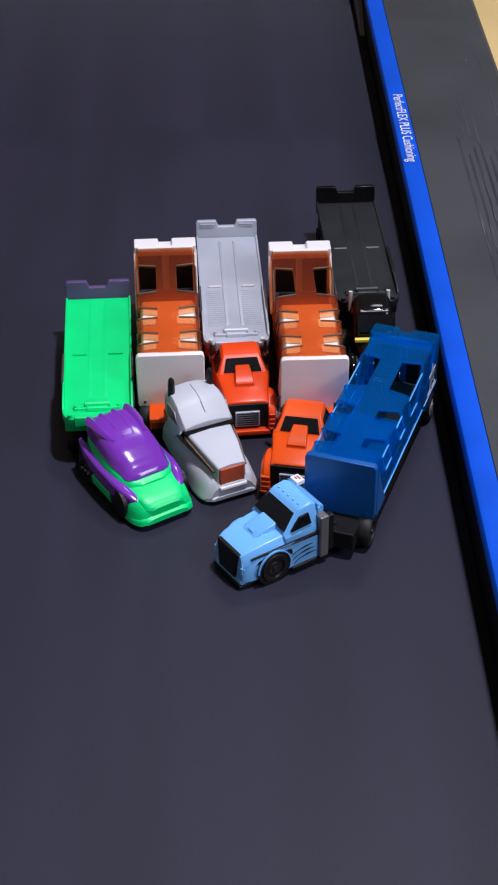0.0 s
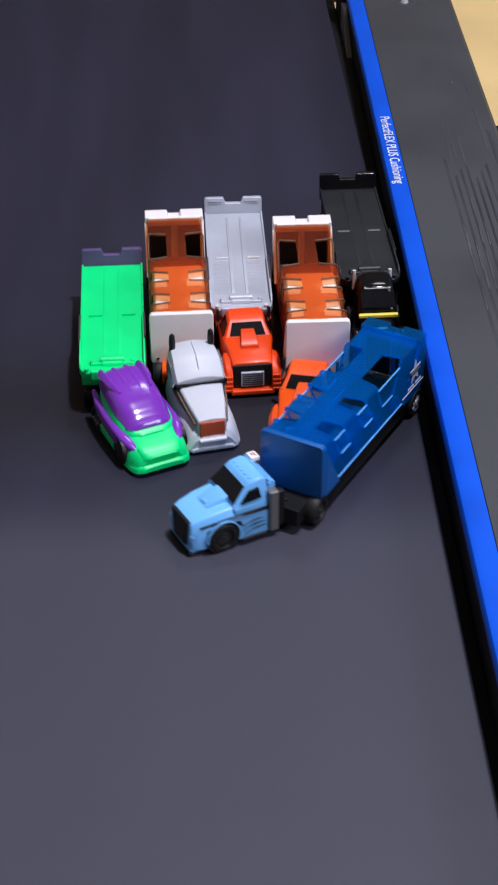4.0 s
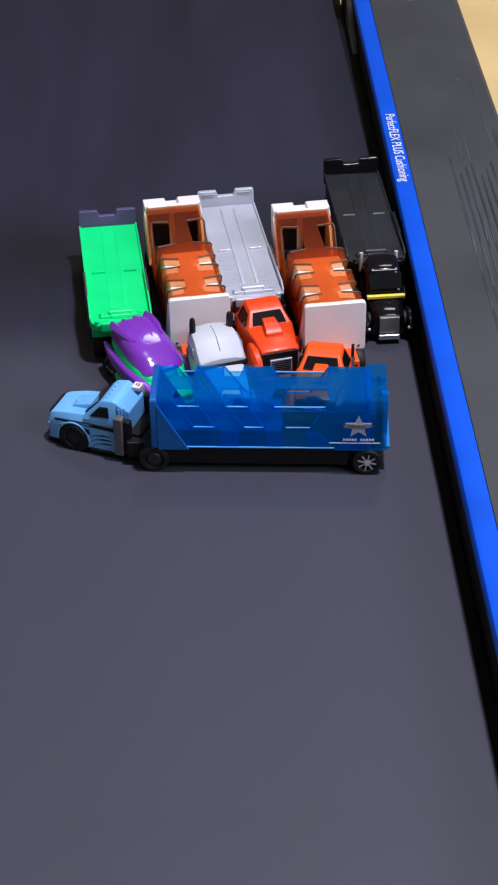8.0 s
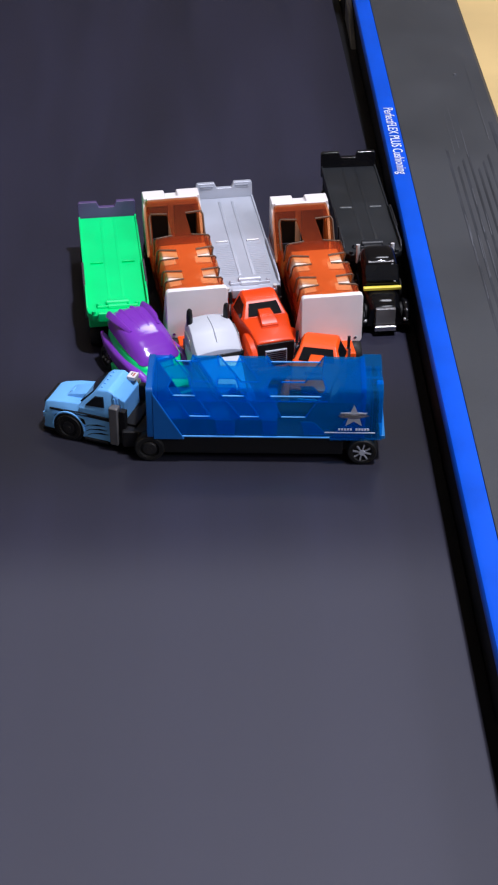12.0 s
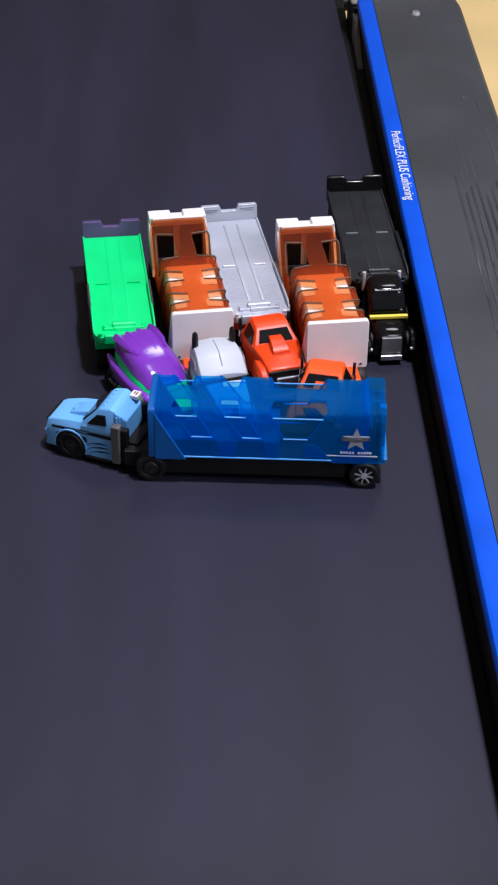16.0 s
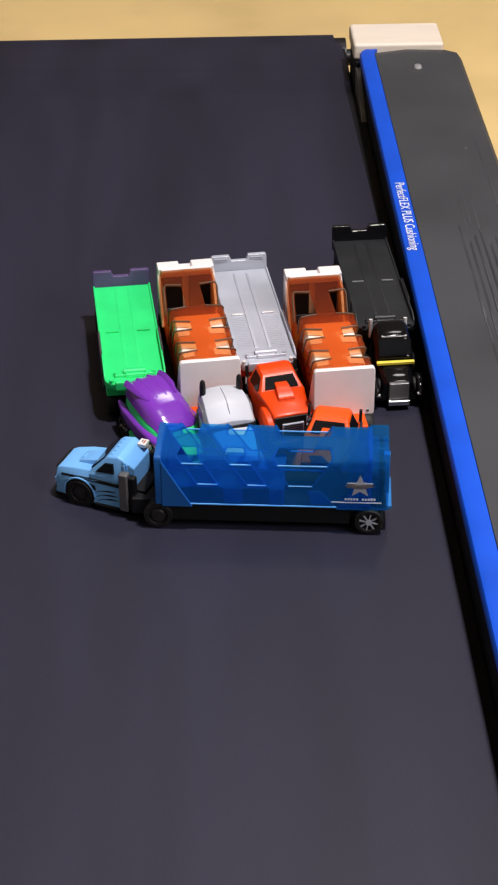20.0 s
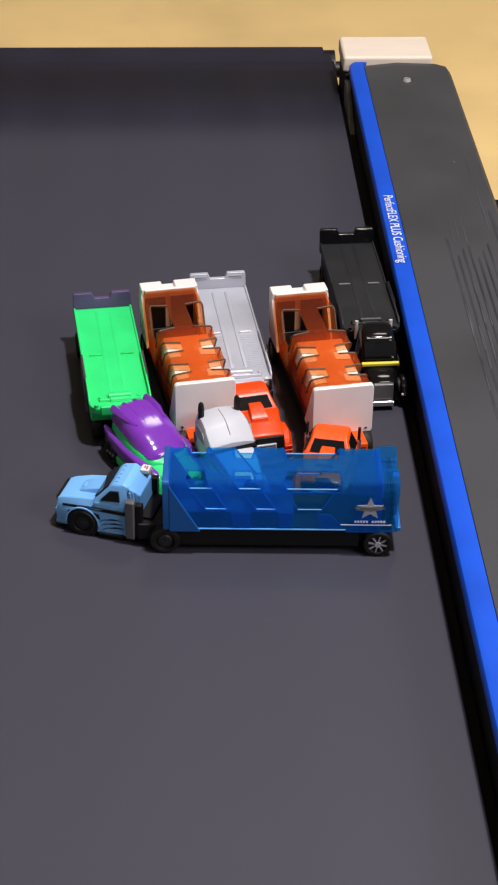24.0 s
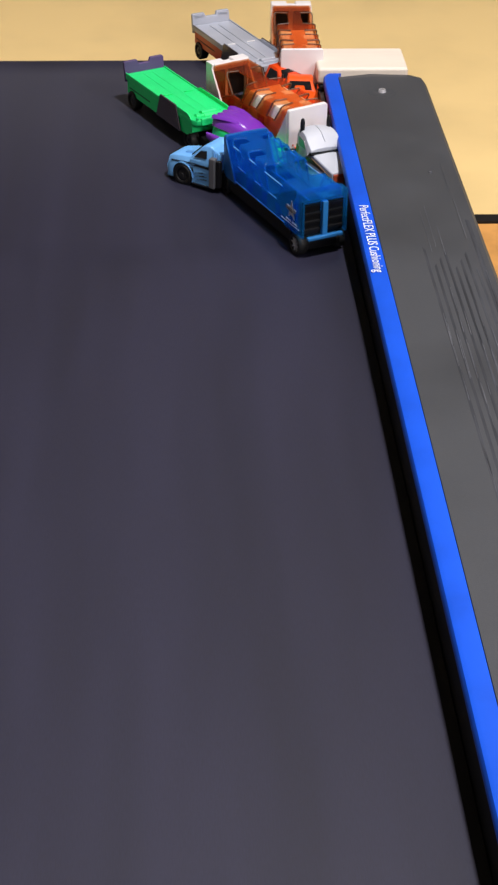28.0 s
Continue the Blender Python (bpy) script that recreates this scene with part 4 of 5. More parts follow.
def black_cab(truck):
    cab = part("cab", hull_rows([(-0.002, 0.0130, 0.0120, 0.006, 0.022), (0.020, 0.0140, 0.0125, 0.005, 0.024), (0.036, 0.0130, 0.0110, 0.005, 0.0235), (0.052, 0.0120, 0.0095, 0.005, 0.0215), (0.057, 0.0110, 0.0090, 0.006, 0.0200)], power=0.4), GLOSS_BLACK, truck, "gloss black cab body")
    cabin = part("cabin", hull_rows([(-0.002, 0.0122, 0.0100, 0.022, 0.0385), (0.006, 0.0128, 0.0108, 0.022, 0.0420), (0.022, 0.0126, 0.0104, 0.022, 0.0410), (0.0275, 0.0125, 0.0102, 0.022, 0.0385), (0.0352, 0.0122, 0.0100, 0.022, 0.0285)], power=0.38), GLOSS_BLACK, cab)
    part("roof_visor", across([(0.0245, 0.0398), (0.0268, 0.0394), (0.0270, 0.0388), (0.0250, 0.0392)], -0.0080, 0.0080), GREY, cabin, "thin grey visor", bevel=0.0003)
    part("windshield", plate([(0.0352, -0.0100, 0.0292), (0.0352, 0.0100, 0.0292), (0.0285, 0.0098, 0.0378), (0.0285, -0.0098, 0.0378)], 0.0004), WINDOW, cabin)
    part("stripe", across([(0.0365, 0.0240), (0.0390, 0.0236), (0.0392, 0.0256), (0.0367, 0.0262)], -0.0118, 0.0118), YELLOW, cab, "yellow stripe below the windshield", bevel=0.0003)
    part("grille", boxes((0.0560, 0.0600, -0.0062, 0.0062, 0.0080, 0.0195)), GREY, cab, "grey metal grille", bevel=0.0006)
    part("bumper", across([(0.0560, 0.0035), (0.0625, 0.0040), (0.0625, 0.0075), (0.0560, 0.0080)], -0.0068, 0.0068), CHROME, cab, "bright bumper", bevel=0.0007)
    for s in (-1, 1):
        bm = bmesh.new()
        tube(bm, (-0.005, s * 0.0110, 0.0250), (-0.005, s * 0.0110, 0.0385), 0.0012, 12)
        part("exhaust_pipe", bm, POST, cab, "silver exhaust stack")
        bm = hull_rows([(0.034, 0.0020, 0.0018, 0.006, 0.0150), (0.044, 0.0030, 0.0026, 0.006, 0.0185), (0.055, 0.0028, 0.0022, 0.006, 0.0160), (0.060, 0.0015, 0.0012, 0.008, 0.0120)], power=0.5)
        bmesh.ops.translate(bm, vec=(0, s * 0.0138, 0), verts=bm.verts)
        part("fender", bm, GLOSS_BLACK, cab)
        part("headlight", boxes((0.0575, 0.0600, s * 0.0130 - 0.0016, s * 0.0130 + 0.0016, 0.0098, 0.0118)), STEEL, cab, bevel=0.0007)
    cab_wheels(cab, (0.006, 0.045), 0.0120, 0.0082)
    return fit_cab(cab, 0.0130, 0.80, 1.05)


def blue_cab(truck):
    cab = part("cab", loft([[(x, -w, 0.0045), (x, w, 0.0045), (x, w, z - 0.006), (x, w * 0.80, z), (x, -w * 0.80, z), (x, -w, z - 0.006)] for x, w, z in
                            ((0.008, 0.0152, 0.0260), (0.028, 0.0152, 0.0278), (0.044, 0.0144, 0.0262), (0.0555, 0.0130, 0.0240), (0.0598, 0.0120, 0.0222), (0.0608, 0.0112, 0.0206))]), SKY, truck, "light blue cab body", bevel=0.0014, segments=3)
    cabin = part("cabin", loft([[(x, -w, 0.022), (x, w, 0.022), (x, w, 0.027), (x, w * 0.78, z), (x, -w * 0.78, z), (x, -w, 0.027)] for x, w, z in ((0.007, 0.0140, 0.0394), (0.011, 0.0146, 0.0414), (0.0185, 0.0146, 0.0402), (0.0205, 0.0146, 0.0390), (0.0322, 0.0147, 0.0282))]), SKY, cab, bevel=0.0010, segments=3)
    q = [(0.0222, -0.0102, 0.0376), (0.0222, 0.0102, 0.0376), (0.0310, 0.0124, 0.0295), (0.0310, -0.0124, 0.0295)]
    part("windshield", plate(q[::-1], 0.0009), WINDOW, cabin, "black windshield")
    for s in (-1, 1):
        q = [(0.0130, 0.0302), (0.0270, 0.0294), (0.0205, 0.0360), (0.0142, 0.0366)]
        part("side_window", loft([[(x, s * (0.0152 - (z - 0.027) * 0.19), z) for x, z in q], [(x, s * (0.0136 - (z - 0.027) * 0.19), z) for x, z in q]]), WINDOW, cabin)
        # black line and swept flame marks
        def mark(name, q):
            part(name, loft([[(x, s * (y + 0.0002), z) for x, y, z in q], [(x, s * (y - 0.0006), z) for x, y, z in q]]), BLACK, cab, "black painted flame mark", smooth=False)
        mark("stripe", [(0.0090, 0.0154, 0.0210), (0.0090, 0.0154, 0.0232), (0.0300, 0.0153, 0.0234), (0.0550, 0.0131, 0.0206), (0.0550, 0.0131, 0.0196), (0.0300, 0.0153, 0.0214)])
        for k, (x0, z0) in enumerate(((0.012, 0.0165), (0.011, 0.0135), (0.010, 0.0105))):
            mark("flame", [(x0, 0.0154, z0), (x0 + 0.012, 0.0154, z0 - 0.0012), (x0 + 0.016, 0.0154, z0 - 0.0034), (x0 + 0.013, 0.0154, z0 - 0.0014), (x0 + 0.006, 0.0154, z0 + 0.0003)])
        mark("flame", [(0.0270, 0.0154, 0.0150), (0.0400, 0.0146, 0.0180), (0.0520, 0.0133, 0.0150), (0.0560, 0.0122, 0.0105), (0.0500, 0.0136, 0.0174), (0.0400, 0.0147, 0.0204), (0.0280, 0.0153, 0.0186)])
        # wheel arch
        bm = bmesh.new()
        tube(bm, (0.0400, s * 0.0120, 0.0098), (0.0400, s * 0.0152, 0.0098), 0.0114, 28)
        part("wheel_arch", bm, BLACK, cab)
        ring = [(0.0400 + 0.0122 * math.cos(a), 0.0098 + 0.0122 * math.sin(a)) for a in [math.pi * i / 12 for i in range(13)]]
        inner = [(0.0400 + 0.0113 * math.cos(a), 0.0098 + 0.0113 * math.sin(a)) for a in [math.pi * i / 12 for i in range(13)]]
        q = ring + inner[::-1]
        part("arch_lip", loft([[(x, s * 0.0150, z) for x, z in q], [(x, s * 0.0158, z) for x, z in q]]), SKY, cab)
        part("exhaust_pipe", boxes((0.0020, 0.0085, s * 0.0146 - 0.0026, s * 0.0146 + 0.0026, 0.0048, 0.0330)), GREY, cab, "grey square exhaust stack", bevel=0.0009)
        part("stack_shield", boxes((-0.0030, 0.0018, s * 0.0138 - 0.0020, s * 0.0138 + 0.0020, 0.0060, 0.0310)), BLACK, cab, "black shield behind the stack", bevel=0.0008)
        part("step", boxes((0.010, 0.028, s * 0.0150 - 0.0012, s * 0.0150 + 0.0014, 0.0035, 0.0055)), BLACK, cab, bevel=0.0005)
        part("headlight", loft([[(x, s * (y), z) for y, z in ((0.0078, 0.0110), (0.0120, 0.0105), (0.0124, 0.0150), (0.0080, 0.0158))] for x in (0.0550, 0.0604)]), SKY, cab, bevel=0.0008)
        for k in range(3):
            part("light_bar", boxes((0.0600, 0.0611, s * 0.0100 - 0.0020, s * 0.0100 + 0.0020, 0.0112 + k * 0.0016, 0.0120 + k * 0.0016)), SKY, cab, bevel=0.0002)
    part("grille", loft([[(x, -0.0068, 0.0058), (x, 0.0068, 0.0058), (x - 0.0010, 0.0092, 0.0226), (x - 0.0010, -0.0092, 0.0226)] for x in (0.0570, 0.0624)]), BLACK, cab, "black grille", bevel=0.0007)
    hump = part("hood_hump", loft([[(x, -w, z - 0.006), (x, w, z - 0.006), (x, w * 0.78, z), (x, -w * 0.78, z)] for x, w, z in ((0.0262, 0.0064, 0.0310), (0.032, 0.0072, 0.0306), (0.044, 0.0068, 0.0276), (0.0470, 0.0062, 0.0252))]), SKY, cab, bevel=0.0006)
    part("hood_vent", across([(0.0425, 0.0270), (0.0455, 0.0262), (0.0450, 0.0276), (0.0428, 0.0284)], -0.0022, 0.0022), SKY, hump, bevel=0.0004)
    part("bumper", boxes((0.054, 0.0616, -0.0116, 0.0116, 0.0028, 0.0062)), SKY, cab, bevel=0.0012)
    part("skid", boxes((0.050, 0.0622, -0.0118, 0.0118, 0.0015, 0.0030)), BLACK, cab, bevel=0.0004)
    for k in range(5):
        y = -0.008 + k * 0.004
        part("roof_light", boxes((0.0162, 0.0180, y - 0.0005, y + 0.0005, 0.0400, 0.0412)), SKY, cabin, bevel=0.0004)
    # grey roof fairing with its printed square, and the black frame behind the cab
    part("fairing", loft([[(x, -w, z0), (x, w, z0), (x, w, z1), (x, -w, z1)] for x, w, z0, z1 in ((0.0000, 0.0100, 0.016, 0.034), (0.0075, 0.0128, 0.016, 0.0405))]), SKY, cab, "light blue louvred fairing behind the cab", bevel=0.0008)
    for k in range(3):
        for s in (-1, 1):
            part("louvre", loft([[(x, s * (y + d), z) for x, z in ((0.0002 + k * 0.0024, 0.0185), (0.0012 + k * 0.0024, 0.0185), (0.0042 + k * 0.0014, 0.0370), (0.0030 + k * 0.0014, 0.0370))] for y, d in ((0.0098 + 0.0009 * k, 0.0), (0.0098 + 0.0009 * k, 0.0014))]), SKY, cab)
    sq = part("printed_square", boxes((0.0005, 0.0065, -0.0115, -0.0055, 0.0385, 0.0412)), WHITE, cab, "small white square with a dark print", bevel=0.0003)
    part("print_mark", boxes((0.0020, 0.0030, -0.0100, -0.0070, 0.0412, 0.0414)), BRICK, sq)
    part("print_mark", boxes((0.0038, 0.0046, -0.0100, -0.0080, 0.0412, 0.0414)), BROWN, sq)
    part("cab_frame", boxes((-0.020, 0.012, -0.0105, 0.0105, 0.0045, 0.0120), (-0.009, 0.004, -0.0118, 0.0118, 0.0118, 0.0200)), DECK, cab, bevel=0.0008)
    cab_wheels(cab, (0.040,), 0.0120, 0.0098)
    return fit_cab(cab, 0.0214, 0.86, 1.06, 0.92)


green_truck = new_truck("toy_truck", "green flat-bed toy truck with a purple canopy and purple tail plate")
flat_trailer(green_truck, GREEN, GREEN, DULL_PURPLE, SMOKE, BLACK)
green_front = green_cab(green_truck)
white_truck = new_truck("toy_truck", "toy truck with a clear orange car carrier and silver-white cab")
box_trailer(white_truck, ORANGE_CLEAR, WHITE, WHITE, CREAM, ORANGE_CLEAR, None)
white_front = white_cab(white_truck)
silver_truck = new_truck("toy_truck", "toy truck with a silver flat bed and red-orange cab")
flat_trailer(silver_truck, SILVER, RED, SILVER, SMOKE, BLACK, True, POST)
silver_front = muscle_cab(silver_truck, RED, 0.0145)
orange_truck = new_truck("toy_truck", "toy truck with a clear orange car carrier and orange cab")
box_trailer(orange_truck, ORANGE_CLEAR, WHITE, WHITE, CREAM, ORANGE_CLEAR, None)
orange_front = muscle_cab(orange_truck, ORANGE, 0.0280)
black_truck = new_truck("toy_truck", "all-black flat-bed toy truck with chrome stacks and a yellow stripe")
flat_trailer(black_truck, DARK_DECK, BLACK, GLOSS_BLACK, BLACK, BLACK, tick_mat=PALE_TICK)
black_front = black_cab(black_truck)
blue_truck = new_truck("toy_truck", "clear blue car-carrier toy truck with a light blue flamed cab")
box_trailer(blue_truck, BLUE_CLEAR, BLUE_CLEAR, NAVY, BLUE_CLEAR, GLINT_BLUE, BLUE_PANE, logo=True)
blue_front = blue_cab(blue_truck)


# ---- what moves ----
def on_belt(x, y, turn, z=0.0, nod=0.0):
    """A truck's tail at x, y on the belt, heading turn degrees from +x; nod tips its tail down."""
    return pose(x, y, z, 0, 0, turn) @ pose(0, 0, 0, 0, nod, 0)


# the times at which the splice's middle passes y = -0.20
PASSES = (-0.9, 0.3, 1.5, 2.7, 3.93, 5.2, 6.51, 7.83, 9.17, 10.56, 11.95, 13.35, 14.75, 16.14, 17.54, 18.93, 20.18, 21.34, 22.5, 23.65, 24.8, 25.95, 27.13, 28.3, 29.5)
LOOP_TURN = math.pi * 0.030
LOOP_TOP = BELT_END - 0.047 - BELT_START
LOOP = 2 * LOOP_TOP + 2 * LOOP_TURN


def on_loop(run):
    """A strip's place after a run along the belt's loop: along the top, down at the roller, back underneath and up again."""
    run = run % LOOP
    if run < LOOP_TOP:
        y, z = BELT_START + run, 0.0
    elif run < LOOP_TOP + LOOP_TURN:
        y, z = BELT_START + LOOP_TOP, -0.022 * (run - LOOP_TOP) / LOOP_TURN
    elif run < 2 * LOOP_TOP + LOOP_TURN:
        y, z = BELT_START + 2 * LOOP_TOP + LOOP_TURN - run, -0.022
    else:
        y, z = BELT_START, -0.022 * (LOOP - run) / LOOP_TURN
    return pose(0, y, z)


def loop_rows(ahead):
    """Rows for a strip that lies so far ahead of the splice's middle."""
    def run_at(t):
        k = max(i for i, p in enumerate(PASSES) if p <= t)
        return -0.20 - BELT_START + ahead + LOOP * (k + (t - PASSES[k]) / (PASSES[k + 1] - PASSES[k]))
    return [(f / 30, on_loop(run_at(f / 30))) for f in range(841)]


def hitch(turn):
    return pose(0.125, 0, 0, 0, 0, turn)


def motions():
    for k, strip in enumerate(splice):
        walk(strip, loop_rows((k - 4) * STRIP))
    for k, strip in enumerate(worn):
        walk(strip, loop_rows(-0.115 - k * WORN))
    walk(green_truck, [
        (0, on_belt(-0.2034, -0.0023, -87.60)),
        (0.5, on_belt(-0.2020, 0.0036, -87.60)),
        (1, on_belt(-0.2009, 0.0130, -87.60)),
        (1.5, on_belt(-0.2000, 0.0067, -87.60)),
        (2, on_belt(-0.2021, 0.0192, -87.60)),
        (2.5, on_belt(-0.2003, 0.0211, -87.60)),
        (3, on_belt(-0.2016, 0.0345, -87.80)),
        (3.5, on_belt(-0.1996, 0.0338, -87.80)),
        (4, on_belt(-0.1912, 0.0674, -88.12)),
        (4.5, on_belt(-0.1948, 0.1019, -86.93)),
        (6.5, on_belt(-0.2014, 0.1149, -84.54)),
        (7, on_belt(-0.2011, 0.1185, -84.51)),
        (7.5, on_belt(-0.2010, 0.1145, -84.25)),
        (8, on_belt(-0.2016, 0.1229, -84.21)),
        (8.5, on_belt(-0.1996, 0.1191, -84.54)),
        (9, on_belt(-0.2014, 0.1161, -84.46)),
        (9.5, on_belt(-0.2005, 0.1183, -84.55)),
        (10, on_belt(-0.2012, 0.1175, -85.15)),
        (10.5, on_belt(-0.2009, 0.1185, -84.86)),
        (11, on_belt(-0.2009, 0.1233, -84.13)),
        (11.5, on_belt(-0.2009, 0.1191, -84.44)),
        (13.5, on_belt(-0.2012, 0.1239, -84.94)),
        (14, on_belt(-0.2023, 0.1280, -84.94)),
        (14.5, on_belt(-0.2005, 0.1250, -84.77)),
        (15, on_belt(-0.1981, 0.1272, -84.52)),
        (15.5, on_belt(-0.2002, 0.1232, -84.27)),
        (16, on_belt(-0.2012, 0.1248, -84.01)),
        (16.5, on_belt(-0.2003, 0.1230, -83.76)),
        (17, on_belt(-0.2013, 0.1269, -83.60)),
        (17.5, on_belt(-0.2017, 0.1208, -83.62)),
        (18, on_belt(-0.2019, 0.1222, -83.75)),
        (18.5, on_belt(-0.2035, 0.1231, -83.87)),
        (19, on_belt(-0.2017, 0.1238, -83.99)),
        (19.5, on_belt(-0.1987, 0.1267, -84.12)),
        (20, on_belt(-0.2008, 0.1329, -84.16)),
        (20.5, on_belt(-0.2028, 0.1279, -84.02)),
        (21, on_belt(-0.2020, 0.1279, -83.78)),
        (21.5, on_belt(-0.2034, 0.1189, -83.54)),
        (22, on_belt(-0.2041, 0.1194, -83.30)),
        (22.5, on_belt(-0.2039, 0.1151, -83.03)),
        (24.5, on_belt(-0.2072, 0.1133, -82.01)),
        (25, on_belt(-0.2129, 0.1182, -74.08)),
        (25.5, on_belt(-0.2152, 0.1499, -72.90)),
        (26, on_belt(-0.2002, 0.2060, -65.71)),
        (26.4, on_belt(-0.1920, 0.2526, -59.56)),
        (26.5, on_belt(-0.1879, 0.2649, -60.54)),
        (26.8, on_belt(-0.1700, 0.3380, -60.60)),
        (27, on_belt(-0.1679, 0.3860, -59.80)),
        (27.2, on_belt(-0.1739, 0.4323, -59.52)),
        (27.5, on_belt(-0.1691, 0.4891, -61.71)),
        (27.6, on_belt(-0.1675, 0.5080, -62.44)),
        (28, on_belt(-0.1589, 0.5854, -62.77)),
    ])
    walk(green_front, [(0, hitch(29)), (2, hitch(29)), (3, hitch(27)), (4, hitch(22)), (4.5, hitch(20)), (6.5, hitch(24)), (22, hitch(24)), (25, hitch(26)), (26, hitch(24)), (28, hitch(26))])
    walk(white_truck, [
        (0, on_belt(-0.1623, 0.0304, -87.95)),
        (0.5, on_belt(-0.1609, 0.0369, -88.17)),
        (1, on_belt(-0.1599, 0.0439, -88.06)),
        (1.5, on_belt(-0.1586, 0.0399, -87.80)),
        (2, on_belt(-0.1610, 0.0522, -87.83)),
        (2.5, on_belt(-0.1594, 0.0542, -87.54)),
        (3, on_belt(-0.1609, 0.0661, -87.92)),
        (3.5, on_belt(-0.1574, 0.0687, -87.89)),
        (4, on_belt(-0.1505, 0.0999, -87.87)),
        (4.5, on_belt(-0.1543, 0.1412, -86.91)),
        (6.5, on_belt(-0.1581, 0.1105, -81.97)),
        (7, on_belt(-0.1575, 0.1143, -82.08)),
        (7.5, on_belt(-0.1578, 0.1103, -82.02)),
        (8, on_belt(-0.1574, 0.1178, -82.15)),
        (8.5, on_belt(-0.1559, 0.1137, -82.22)),
        (9, on_belt(-0.1577, 0.1120, -82.20)),
        (9.5, on_belt(-0.1573, 0.1128, -82.34)),
        (10, on_belt(-0.1578, 0.1127, -82.44)),
        (10.5, on_belt(-0.1571, 0.1140, -82.39)),
        (11, on_belt(-0.1569, 0.1187, -82.31)),
        (11.5, on_belt(-0.1572, 0.1132, -82.35)),
        (13.5, on_belt(-0.1570, 0.1195, -82.61)),
        (14, on_belt(-0.1576, 0.1228, -82.69)),
        (14.5, on_belt(-0.1564, 0.1201, -82.52)),
        (15, on_belt(-0.1543, 0.1217, -82.51)),
        (15.5, on_belt(-0.1560, 0.1186, -82.48)),
        (16, on_belt(-0.1568, 0.1200, -82.44)),
        (16.5, on_belt(-0.1560, 0.1194, -82.56)),
        (17, on_belt(-0.1568, 0.1217, -82.46)),
        (17.5, on_belt(-0.1573, 0.1169, -82.25)),
        (18, on_belt(-0.1576, 0.1196, -82.25)),
        (18.5, on_belt(-0.1589, 0.1192, -82.23)),
        (19, on_belt(-0.1578, 0.1202, -82.28)),
        (19.5, on_belt(-0.1563, 0.1216, -82.67)),
        (20, on_belt(-0.1564, 0.1245, -82.99)),
        (20.5, on_belt(-0.1584, 0.1214, -82.92)),
        (21, on_belt(-0.1575, 0.1185, -82.61)),
        (21.5, on_belt(-0.1586, 0.1123, -82.24)),
        (22, on_belt(-0.1589, 0.1102, -82.01)),
        (22.5, on_belt(-0.1593, 0.1087, -81.41)),
        (24.5, on_belt(-0.1615, 0.1089, -76.93)),
        (25, on_belt(-0.1645, 0.1125, -71.98)),
        (25.5, on_belt(-0.1594, 0.1285, -65.26)),
        (26, on_belt(-0.1433, 0.1900, -62.69)),
        (26.4, on_belt(-0.1383, 0.2566, -55.31)),
        (26.5, on_belt(-0.1379, 0.2750, -55.52)),
        (26.8, on_belt(-0.1115, 0.3370, -53.60)),
        (27, on_belt(-0.1008, 0.3681, -52.80)),
        (27.2, on_belt(-0.0979, 0.4036, -53.60)),
        (27.5, on_belt(-0.0955, 0.4633, -56.53)),
        (27.6, on_belt(-0.0940, 0.4802, -56.84)),
        (28, on_belt(-0.0871, 0.5554, -60.81)),
    ])
    walk(white_front, [(0, hitch(22)), (2, hitch(22)), (3, hitch(20)), (4, hitch(10)), (4.5, hitch(6)), (6.5, hitch(8)), (22, hitch(8)), (24.5, hitch(10)), (25, hitch(12)), (25.5, hitch(16)), (26, hitch(14)), (26.5, hitch(-8)), (27, hitch(-22)), (28, hitch(-10))])
